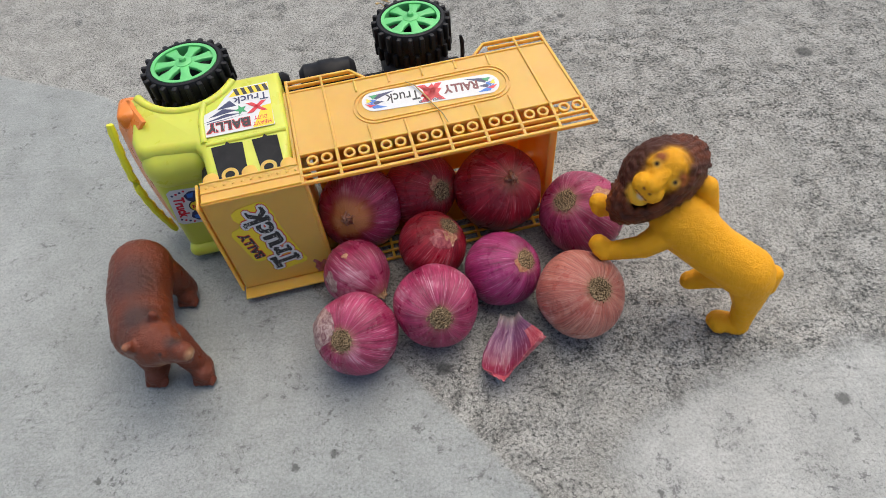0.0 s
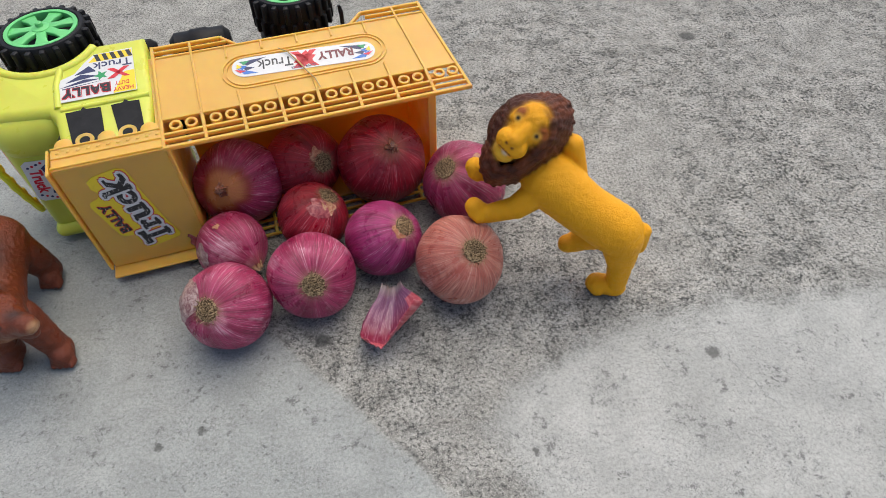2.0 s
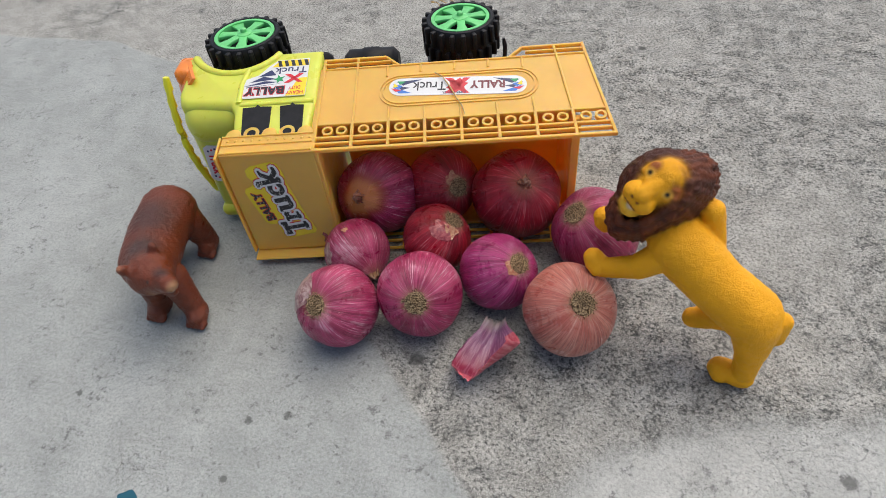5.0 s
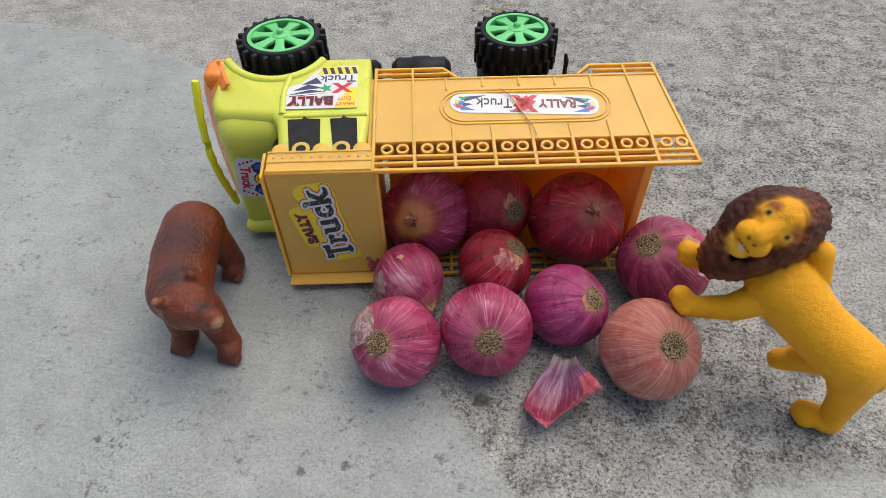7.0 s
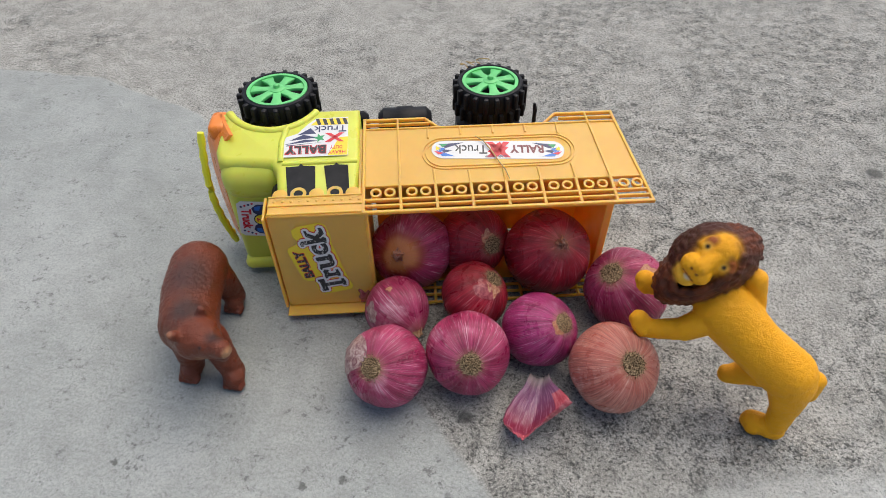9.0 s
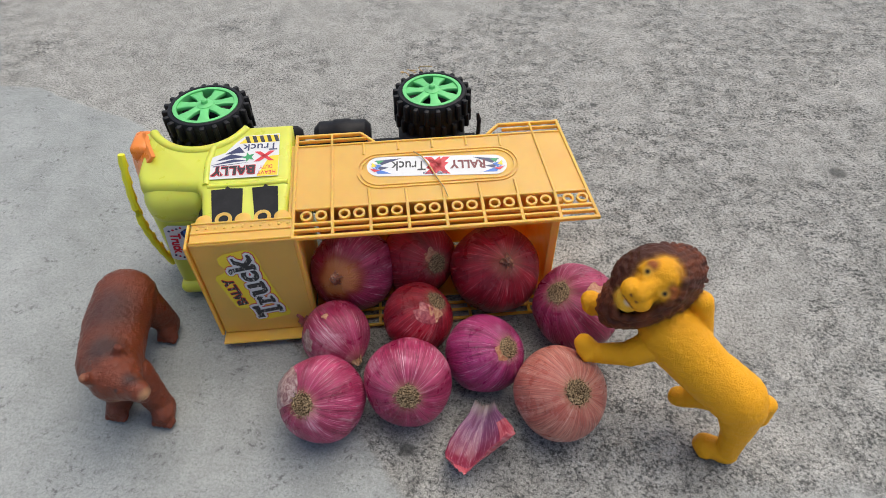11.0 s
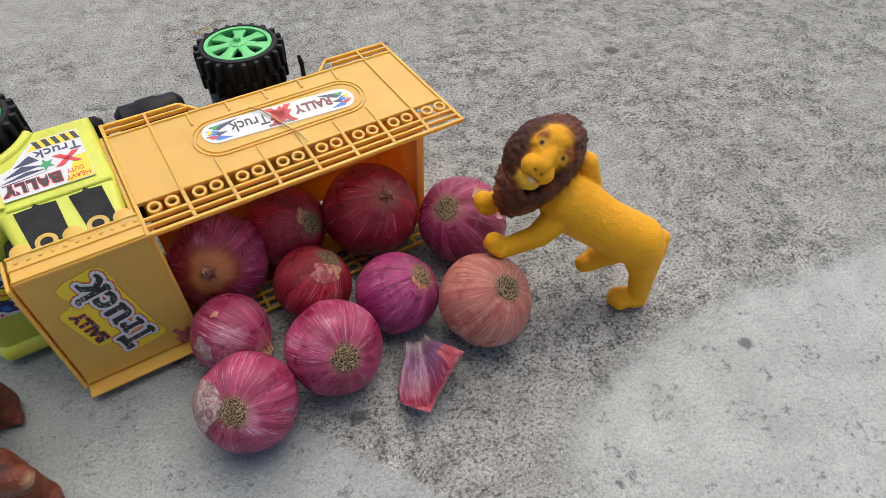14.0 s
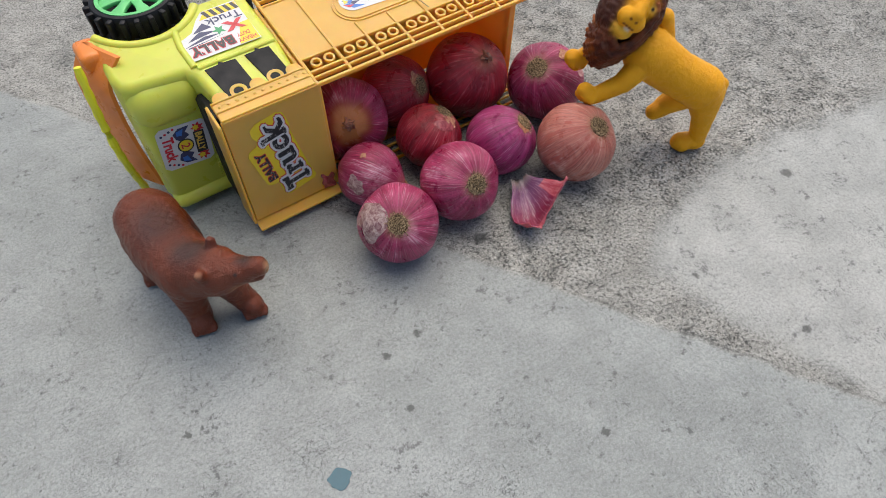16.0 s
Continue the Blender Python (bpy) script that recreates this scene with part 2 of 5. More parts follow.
CONCRETE = make_concrete()
BED = plastic("orange_yellow_plastic", (0.98, 0.495, 0.105), 0.36, 0.05, subsurface=0.6)


def let_light_through(mat, color, share):
    """Thin moulded walls pass some light."""
    tree = mat.node_tree
    thin = tree.nodes.new("ShaderNodeBsdfTranslucent")
    thin.inputs["Color"].default_value = (*color, 1.0)
    mixer = tree.nodes.new("ShaderNodeMixShader")
    mixer.inputs[0].default_value = share
    tree.links.new(tree.nodes["Principled BSDF"].outputs[0], mixer.inputs[1])
    tree.links.new(thin.outputs[0], mixer.inputs[2])
    tree.links.new(mixer.outputs[0], tree.nodes["Material Output"].inputs["Surface"])


let_light_through(BED, (0.98, 0.52, 0.08), 0.16)
LIME = plastic("lime_plastic", (0.63, 0.65, 0.085), 0.34, 0.06, subsurface=0.35, dust=0.05)
LEMON = plastic("lemon_plastic", (0.78, 0.74, 0.03), 0.35, 0.06)
ORANGE = plastic("orange_plastic", (0.85, 0.25, 0.04), 0.33, 0.08)
GREEN = plastic("green_plastic", (0.15, 0.58, 0.19), 0.36, 0.10, dust=0.12)
BLACK = plastic("black_plastic", (0.009, 0.009, 0.011), 0.5, 0.2, dust=0.02)
RUBBER = plastic("tyre_plastic", (0.010, 0.010, 0.012), 0.5, 0.2, dust=0.07)
for dull in (BLACK, RUBBER):
    dull.node_tree.nodes["Principled BSDF"].inputs["Specular IOR Level"].default_value = 0.22
WHITE_PAPER = paper("white_sticker", (0.68, 0.68, 0.68))
YELLOW_PAPER = paper("yellow_sticker", (0.85, 0.62, 0.02))
RED_INK = paper("red_ink", (0.62, 0.02, 0.035))
MAROON_INK = paper("maroon_ink", (0.16, 0.02, 0.03))
BLACK_INK = paper("black_ink", (0.015, 0.014, 0.02))
WORN_INK = worn_paper("worn_black_ink", (0.012, 0.011, 0.016), (0.62, 0.60, 0.56))
GOLD_INK = paper("gold_ink", (0.75, 0.50, 0.08))
NAVY_INK = paper("navy_ink", (0.022, 0.03, 0.10))
BLUE_INK = paper("blue_ink", (0.03, 0.16, 0.55))
GREEN_INK = paper("green_ink", (0.02, 0.30, 0.10))
PINK_SKIN = onion_skin("pink_onion_skin", (0.215, 0.005, 0.044), (0.49, 0.055, 0.155), (0.86, 0.58, 0.66), 0.45)
RED_SKIN = onion_skin("deep_red_onion_skin", (0.185, 0.0025, 0.012), (0.46, 0.013, 0.036), (0.80, 0.36, 0.38), 0.12)
PURPLE_SKIN = onion_skin("purple_onion_skin", (0.190, 0.004, 0.062), (0.48, 0.044, 0.200), (0.74, 0.48, 0.60), 0.28)
PALE_SKIN = onion_skin("pale_copper_onion_skin", (0.45, 0.095, 0.070), (0.63, 0.26, 0.195), (0.84, 0.64, 0.55), 0.7)


def make_root():
    n = Nodes("dried_root")
    col = n.mix(n.step(n.noise(900, 4), 0.4, 0.62), (0.055, 0.032, 0.018), (0.56, 0.40, 0.23))
    return n.done(col, 0.9, n.bump(n.noise(700, 3), 0.0015), spec=0.1)


def make_dry():
    n = Nodes("dry_skin")
    col = n.mix(n.step(n.noise(130, 4), 0.35, 0.65), (0.30, 0.16, 0.08), (0.60, 0.43, 0.28))
    return n.done(col, 0.6, n.bump(n.noise(400, 3), 0.0006), spec=0.3)


def make_flake(name, low, high):
    n = Nodes(name)
    streak = n.noise(260, 5, 0.7, distortion=0.8)
    col = n.mix(n.step(streak, 0.35, 0.65), low, high)
    return n.done(col, 0.3, n.bump(streak, 0.0006, 0.7), spec=0.5, subsurface=0.1)


def make_twig():
    n = Nodes("dry_straw")
    return n.done(n.mix(n.noise(200, 3), (0.42, 0.25, 0.08), (0.64, 0.43, 0.18)), 0.7)


def make_peel():
    n = Nodes("peel_skin")
    u = n.xyz(n.attribute("uvw"))
    lines = n.noise(10, 4, 0.7, n.join(n.math("MULTIPLY", u[1], 5.0), n.math("MULTIPLY", u[0], 0.35), 0.0))
    col = n.mix(n.step(u[0], 0.25, 0.85), (0.19, 0.07, 0.155), (0.20, 0.010, 0.040))
    col = n.mix(n.step(u[0], 0.0, 0.22), (0.42, 0.35, 0.33), col)
    col = n.mix(n.step(lines, 0.5, 0.62, 0.0, 0.45), col, (0.50, 0.32, 0.40))
    col = n.mix(n.step(u[2], 0.4, 0.6), col, n.mix(n.step(lines, 0.4, 0.7), (0.42, 0.05, 0.08), (0.60, 0.22, 0.24)))
    return n.done(col, 0.33, n.bump(lines, 0.0005, 0.6), subsurface=0.1)


NECK = make_flake("withered_neck_skin", (0.10, 0.025, 0.018), (0.50, 0.22, 0.13))
ROOT, DRY, STRAW, PEEL = make_root(), make_dry(), make_twig(), make_peel()
GREY_FLAKE = make_flake("grey_skin_flake", (0.20, 0.075, 0.085), (0.54, 0.40, 0.36))
PALE_FLAKE = make_flake("pale_skin_flake", (0.46, 0.16, 0.18), (0.66, 0.42, 0.40))
TAN_FLAKE = make_flake("tan_skin_flake", (0.30, 0.07, 0.035), (0.56, 0.32, 0.18))
ROSE_FLAKE = make_flake("rose_skin_flake", (0.22, 0.018, 0.035), (0.44, 0.11, 0.11))
TEAL = paper("teal_paint", (0.010, 0.085, 0.125))
LION_PAINT = painted("lion_paint", 0.44, 640, 0.0030, 0.35)
BEAR_PAINT = painted("bear_paint", 0.27, 520, 0.0032)


# ---- mesh helpers ----
def part(name, bm, material, parent=None, label="", smooth=True):
    mesh = bpy.data.meshes.new(name)
    bm.to_mesh(mesh)
    bm.free()
    mesh.materials.append(material)
    if smooth:
        mesh.shade_smooth()
        mesh.set_sharp_from_angle(angle=radians(38))
    ob = new(name, mesh)
    ob.parent = parent
    if label:
        tagged(ob, label)
    return ob


def empty(name, m, label, category, group=""):
    ob = new(name)
    ob.empty_display_size = 0.02
    ob.matrix_world = m
    return tagged(ob, label, category, group)


def add_box(bm, x0, x1, y0, y1, z0, z1, bevel=0.0, segments=2):
    got = bmesh.ops.create_cube(bm, size=1.0)["verts"]
    bmesh.ops.scale(bm, vec=(x1 - x0, y1 - y0, z1 - z0), verts=got)
    bmesh.ops.translate(bm, vec=((x0 + x1) / 2, (y0 + y1) / 2, (z0 + z1) / 2), verts=got)
    if bevel:
        edges = list({e for v in got for e in v.link_edges})
        bmesh.ops.bevel(bm, geom=edges, offset=bevel, segments=segments, affect="EDGES", profile=0.5)


def add_prism(bm, outline, z0, z1, bevel=0.0, segments=2):
    """A flat outline of (x, y) pushed from z0 to z1."""
    low = [bm.verts.new((x, y, z0)) for x, y in outline]
    high = [bm.verts.new((x, y, z1)) for x, y in outline]
    faces = [bm.faces.new(low[::-1]), bm.faces.new(high)]
    k = len(outline)
    faces += [bm.faces.new((low[i], low[(i + 1) % k], high[(i + 1) % k], high[i])) for i in range(k)]
    bmesh.ops.recalc_face_normals(bm, faces=faces)
    if bevel:
        rims = [e for e in bm.edges if e.verts[0] in high and e.verts[1] in high or e.verts[0] in low and e.verts[1] in low]
        bmesh.ops.bevel(bm, geom=rims, offset=bevel, segments=segments, affect="EDGES", profile=0.5)


def add_ring(bm, x, y, z0, z1, outer, inner, n=20):
    rows = []
    for r, z in ((outer, z0), (outer, z1), (inner, z1), (inner, z0)):
        rows.append([bm.verts.new((x + r * math.cos(i * math.tau / n), y + r * math.sin(i * math.tau / n), z)) for i in range(n)])
    for q in range(4):
        a, b = rows[q], rows[(q + 1) % 4]
        for i in range(n):
            bm.faces.new((a[i], a[(i + 1) % n], b[(i + 1) % n], b[i]))


def add_lathe(bm, profile, n=48, centre=(0, 0, 0), close=True):
    """Turns (radius, z) round the z axis."""
    cx, cy, cz = centre
    rows = []
    for r, z in profile:
        if r < 1e-6:
            rows.append([bm.verts.new((cx, cy, cz + z))])
        else:
            rows.append([bm.verts.new((cx + r * math.cos(i * math.tau / n), cy + r * math.sin(i * math.tau / n), cz + z)) for i in range(n)])
    for a, b in zip(rows, rows[1:]):
        for i in range(n):
            j = (i + 1) % n
            if len(a) == 1 and len(b) == 1:
                continue
            if len(a) == 1:
                bm.faces.new((a[0], b[j], b[i]))
            elif len(b) == 1:
                bm.faces.new((a[i], a[j], b[0]))
            else:
                bm.faces.new((a[i], a[j], b[j], b[i]))
    return rows


def add_tube(bm, points, radii, n=8):
    """A round tube along points."""
    pts = [Vector(p) for p in points]
    if not hasattr(radii, "__len__"):
        radii = [radii] * len(pts)
    side = Vector((0, 0, 1))
    rows = []
    for i, p in enumerate(pts):
        d = (pts[min(i + 1, len(pts) - 1)] - pts[max(i - 1, 0)]).normalized()
        u = d.cross(side)
        if u.length < 0.05:
            u = d.cross(Vector((1, 0, 0)))
        u.normalize()
        w = d.cross(u)
        rows.append([bm.verts.new(p + radii[i] * (math.cos(k * math.tau / n) * u + math.sin(k * math.tau / n) * w)) for k in range(n)])
    for a, b in zip(rows, rows[1:]):
        for k in range(n):
            bm.faces.new((a[k], a[(k + 1) % n], b[(k + 1) % n], b[k]))
    bm.faces.new(rows[0][::-1])
    bm.faces.new(rows[-1])
    bmesh.ops.recalc_face_normals(bm, faces=bm.faces[:])


def lettering(text, height, material, parent, m, name="lettering", width=None, depth=0.0001, bold=0.012):
    """Built-in font turned into a mesh; m places its left foot, x along the line."""
    curve = bpy.data.curves.new("text", "FONT")
    curve.body, curve.size, curve.extrude, curve.resolution_u = text, height * 1.38, depth, 3
    curve.offset = bold * height
    holder = new("text_holder", curve)
    mesh = bpy.data.meshes.new_from_object(holder.evaluated_get(bpy.context.evaluated_depsgraph_get()))
    bpy.data.objects.remove(holder)
    mesh.name = name
    if width:
        wide = max(v.co.x for v in mesh.vertices) - min(v.co.x for v in mesh.vertices)
        mesh.transform(Matrix.Diagonal((width / wide, 1, 1, 1)))
    mesh.transform(m)
    mesh.materials.clear()
    mesh.materials.append(material)
    ob = new(name, mesh)
    ob.parent = parent
    return ob


# ---- ground ----
def build_ground():
    bm = bmesh.new()
    inner = [(-1.6 + 3.2 * i / 40) for i in range(41)]
    xs = [-60, -20, -6] + inner + [6, 20, 60]
    rows = [[bm.verts.new((x, y + 0.4, 0.0)) for x in xs] for y in xs]
    for a, b in zip(rows, rows[1:]):
        for i in range(len(xs) - 1):
            bm.faces.new((a[i], a[i + 1], b[i + 1], b[i]))
    return tagged(part("ground", bm, CONCRETE), "grey weathered concrete yard with skimmed cement patches", "concrete ground", kind="structure")


build_ground()
bm = bmesh.new()
add_prism(bm, [(-0.172 + (0.0078 + 0.0009 * math.sin(3 * a) + 0.0006 * math.sin(7 * a + 1)) * math.cos(a), 0.099 + (0.0072 + 0.0008 * math.cos(4 * a)) * math.sin(a)) for a in [i * math.tau / 40 for i in range(40)]], 0.0, 0.0006)
tagged(part("paint_spot", bm, TEAL), "round spot of dried dark teal paint on the concrete", "paint spot")


# ---- toy truck, lying on its side; x runs to its tail, -y to its roof, z across it ----
truck = empty("toy_truck", pose(-0.125, 0.4525, 0, 0, 0, 13.2), "orange-yellow and lime plastic toy dump truck lying on its side", "toy truck")
SLOPE = math.asin(0.1724)


def on_side(a, b, c=0.0):
    """The pose of a point of the upper side: a towards the tail, b towards the roof, c out of the side; axes a, -b, c."""
    return Matrix.Translation((0, 0, 0.142)) @ Matrix.Rotation(SLOPE, 4, "X") @ Matrix.Translation((a, -b, c))


def side_part(name, bm, material, parent, label=""):
    bm.transform(on_side(0, 0))
    return part(name, bm, material, parent, label)


def rear_edge(b):
    return 0.2272 + 0.0135 * b / 0.108


# upper side panel of the bed: sheet, frame bars, ring row
bm = bmesh.new()
sheet = [(0.0, -0.0135), (rear_edge(0.0135) - 0.001, -0.0135), (rear_edge(0.08) - 0.001, -0.080), (0.0, -0.080)]
add_prism(bm, sheet[::-1], -0.0024, 0.0)
panel = side_part("side_panel", bm, BED, truck, "peach-yellow ribbed side wall of the tipping bed")


def bar(a0, b0, a1, b1, w=0.0022, h0=-0.0026, h1=0.0011, name="rail", parent=None):
    d = Vector((a1 - a0, -(b1 - b0), 0)).normalized()
    u = Vector((-d.y, d.x, 0)) * (w / 2)
    p, q = Vector((a0, -b0, 0)), Vector((a1, -b1, 0))
    bm = bmesh.new()
    add_prism(bm, [(p - u)[:2], (q - u)[:2], (q + u)[:2], (p + u)[:2]], h0, h1, 0.0004, 1)
    return side_part(name, bm, BED, parent or truck)


for b, w in ((0.0947, 0.0022), (0.1008, 0.0020), (0.1072, 0.0026)):
    bar(0.0, b, rear_edge(b), b, w)
bar(0.0, 0.0802, rear_edge(0.08), 0.0802, 0.0016)
bar(0.0012, 0.0, 0.0012, 0.1072, 0.0026)
bar(rear_edge(0.0) - 0.001, 0.0, rear_edge(0.1085) - 0.001, 0.1085, 0.0026)
for a0, a1 in ((0.0, 0.0555), (0.1745, 0.2275)):
    bar(a0, 0.0015, a1, 0.0015, 0.0022)
    bar(a0 + (0.006 if a0 else 0) - (0.003 if a0 else 0), 0.0074, a1 + (0 if a0 else 0.004), 0.0074, 0.0016)
bar(0.0555, 0.0015, 0.0668, 0.0128, 0.0022)
bar(0.1745, 0.0015, 0.1632, 0.0128, 0.0022)
bar(0.0, 0.0135, rear_edge(0.0135), 0.0135, 0.0018)
PITCH = 0.0297
for k in range(7):
    a = 0.0313 + PITCH * k
    bar(a, 0.080, a + 0.0006, 0.1072, 0.0026, name="rib")
    if k in (0, 6):
        bar(a - 0.0006 - 0.007 * k / 6, 0.0015, a, 0.080, 0.0020, -0.001, 0.0012, name="rib")
    else:
        bar(a - 0.0008, 0.066 if 1 < k < 5 else 0.064, a, 0.080, 0.0018, -0.001, 0.0011, name="rib")
        bar(a - 0.003 - 0.004 * k / 6, 0.0135, a - 0.003 - 0.004 * k / 6, 0.027 if k in (1, 5) else 0.0235, 0.0018, -0.001, 0.0011, name="rib")
for k in range(8):
    a = 0.0313 + PITCH * (k - 1)
    for off in (0.0098, 0.0213):
        bm = bmesh.new()
        add_ring(bm, a + off, -0.0875, -0.0022, 0.0009, 0.0047, 0.0029)
        side_part("ring", bm, BED, truck)


def stadium(cx, cy, half, r, n=14):
    pts = [(cx + half + r * math.cos(t), cy + r * math.sin(t)) for t in [-math.pi / 2 + math.pi * i / n for i in range(n + 1)]]
    return pts + [(cx - half - r * math.cos(t), cy - r * math.sin(t)) for t in [-math.pi / 2 + math.pi * i / n for i in range(n + 1)]]


for r in (0.0158, 0.0188):
    bm = bmesh.new()
    out, inn = stadium(0.1185, -0.0455, 0.0485, r), stadium(0.1185, -0.0455, 0.0485, r - 0.0012)
    k = len(out)
    va = [bm.verts.new((x, y, -0.0004)) for x, y in out]
    vb = [bm.verts.new((x, y, 0.0009)) for x, y in out]
    vc = [bm.verts.new((x, y, 0.0009)) for x, y in inn]
    vd = [bm.verts.new((x, y, -0.0004)) for x, y in inn]
    for i in range(k):
        j = (i + 1) % k
        for p, q in ((va, vb), (vb, vc), (vc, vd)):
            bm.faces.new((p[i], p[j], q[j], q[i]))
    bmesh.ops.recalc_face_normals(bm, faces=bm.faces[:])
    side_part("oval_bead", bm, BED, truck)


# bed floor, lower side, headboard, tailgate
def plain(name, x0, x1, y0, y1, z0, z1, material=BED, bevel=0.0008, label=""):
    bm = bmesh.new()
    add_box(bm, x0, x1, y0, y1, z0, z1, bevel, 1)
    return part(name, bm, material, truck, label)


def slab(name, corners, thick, material=BED, label=""):
    """A sheet from four corners, with thickness along its normal."""
    c = [Vector(p) for p in corners]
    nrm = (c[1] - c[0]).cross(c[3] - c[0]).normalized() * thick
    bm = bmesh.new()
    low, high = [bm.verts.new(p) for p in c], [bm.verts.new(p + nrm) for p in c]
    bm.faces.new(low[::-1]), bm.faces.new(high)
    for i in range(4):
        bm.faces.new((low[i], low[(i + 1) % 4], high[(i + 1) % 4], high[i]))
    bmesh.ops.recalc_face_normals(bm, faces=bm.faces[:])
    bmesh.ops.bevel(bm, geom=bm.edges[:], offset=min(0.0006, thick / 4), segments=1, affect="EDGES")
    return part(name, bm, material, truck, label, smooth=False)


plain("bed_floor", 0.004, 0.215, -0.0100, -0.0070, 0.006, 0.1365)
slab("lower_side", [(0.0, -0.008, 0.0015), (0.222, -0.008, 0.0015), (0.222, -0.074, 0.0030), (0.0, -0.074, 0.0030)], 0.0025)
for b in (0.0860, 0.0945, 0.1040):
    plain("lower_rail", 0.0, 0.228, -b - 0.0011, -b + 0.0011, 0.0030, 0.0060, bevel=0.0005)
for k in range(8):
    plain("lower_rib", 0.0301 + 0.0275 * k, 0.0327 + 0.0275 * k, -0.1040, -0.0735, 0.0026, 0.0056, bevel=0.0005)
slab("headboard", [(-0.0005, -0.008, 0.003), (-0.0005, -0.1033, 0.008), (-0.0005, -0.1033, 0.1222), (-0.0005, -0.008, 0.138)], 0.003)
slab("tailgate", [(0.2125, -0.008, 0.003), (0.2125, -0.082, 0.005), (0.2125, -0.082, 0.124), (0.2125, -0.008, 0.138)], 0.003)
slab("tailgate_edge", [(0.2095, -0.080, 0.005), (0.2165, -0.080, 0.005), (0.2165, -0.080, 0.124), (0.2095, -0.080, 0.124)], 0.006)

plain("headboard_edge", 0.0008, 0.0042, -0.1050, -0.0960, 0.0110, 0.1218)

# canopy of the bed over the cab
slab("canopy", [(-0.0775, -0.1035, 0.012), (0.0015, -0.1035, 0.012), (0.0015, -0.1035, 0.1235), (-0.0775, -0.1035, 0.1235)], 0.0022, label="orange-yellow canopy board of the tipping bed")
bm = bmesh.new()
add_box(bm, -0.0765, 0.0005, -0.1085, -0.0870, -0.0024, 0.0008, 0.0006, 1)
side_part("canopy_side", bm, BED, truck)
for b, h in ((0.0885, 0.0012), (0.0975, 0.0010), (0.1065, 0.0014)):
    bar(-0.0765, b, 0.0, b, 0.0016, 0.0, 0.0008 + h)
for k in range(11):
    bm = bmesh.new()
    add_lathe(bm, [(0.0014, -0.0002), (0.0012, 0.0006), (0.0, 0.0010)], 8, (-0.0715 + 0.0069 * k, -0.0930, 0.0008))
    side_part("rivet", bm, BED, truck)
for k in range(5):
    bm = bmesh.new()
    a = -0.0675 + 0.0150 * k
    if k % 2:
        add_ring(bm, a, -0.0850, -0.0022, 0.0010, 0.0066, 0.0038, 24)
    else:
        add_lathe(bm, [(0.0, -0.0022), (0.0062, -0.0022), (0.0062, 0.0008), (0.0052, 0.0012), (0.0, 0.0012)], 24, (a, -0.0860, 0))
    side_part("scallop", bm, BED, truck)
slab("canopy_front", [(-0.0785, -0.0850, 0.012), (-0.0785, -0.1085, 0.012), (-0.0785, -0.1085, 0.1225), (-0.0785, -0.0850, 0.1265)], 0.0022)
slab("canopy_lip", [(-0.0785, -0.0900, 0.0115), (0.0015, -0.0900, 0.0115), (0.0015, -0.1160, 0.0105), (-0.0785, -0.1160, 0.0105)], 0.0022)

# ---- cab ----
ARCH = (-0.0825, -0.0385, 0.0440)


def cab_outline():
    pts = [(-0.0035, -0.0170), (-0.0015, 0.045), (-0.0060, 0.0915), (-0.0100, 0.0945), (-0.0640, 0.0945), (-0.0690, 0.0910), (-0.0745, 0.054),
           (-0.0790, 0.0470), (-0.1180, 0.0440), (-0.1255, 0.0400), (-0.1290, 0.0290), (-0.1275, -0.0130), (-0.1180, -0.0130)]
    x, y, r = ARCH
    lo, hi = math.atan2(-0.0130 - y, -0.1180 - x), math.atan2(-0.0170 - y, -0.0440 - x)
    for i in range(15):
        t = lo + (hi - lo) * i / 14
        pts.append((x + r * math.cos(t), y + r * math.sin(t)))
    return [(a, -b) for a, b in pts]


bm = bmesh.new()
add_prism(bm, cab_outline()[::-1], 0.006, 0.1415, 0.006, 4)
for v in bm.verts:
    if v.co.z > 0.07:
        v.co.z -= 0.175 * -v.co.y
    else:
        v.co.z += 0.06 * max(0.0, -v.co.y)
cab = part("cab", bm, LIME, truck, "glossy lime-yellow plastic cab")
# bonnet mound between the wings, and the two wing tops
bm = bmesh.new()
add_box(bm, -0.1262, -0.0700, -0.0480, -0.020, 0.012, 0.112, 0.009, 4)
part("bonnet", bm, LIME, truck)
for z0, z1 in ((0.095, 0.1345), (0.006, 0.022)):
    bm = bmesh.new()
    add_box(bm, -0.1272, -0.0705, -0.0535, -0.012, z0, z1 - 0.002, 0.016 if z0 > 0.05 else 0.007, 7)
    for v in bm.verts:
        v.co.z -= 0.10 * max(0.0, -v.co.y - 0.02) if z0 > 0.05 else 0.0
    part("wing", bm, LIME, truck)
bm = bmesh.new()
x, y, r = ARCH
arc = [math.radians(t) for t in range(31, 152, 6)]
add_tube(bm, [(x + (r + 0.002) * math.cos(t), -(y + (r + 0.002) * math.sin(t)), 0.142 - 0.175 * (y + (r + 0.002) * math.sin(t)) - 0.0025) for t in arc], 0.0042, 12)
part("wheel_arch", bm, LIME, truck)


# belt line under the windows, and the front edge of the door
for line, thick in (([(-0.0690, 0.0500), (-0.0350, 0.0500), (-0.0050, 0.0495)], 0.0022), ([(-0.0685, 0.0060), (-0.0715, 0.0250), (-0.0705, 0.0480)], 0.0030)):
    bm = bmesh.new()
    add_tube(bm, [(a, -b, -0.0010) for a, b in line], thick, 10)
    side_part("door_bead", bm, LIME, truck)


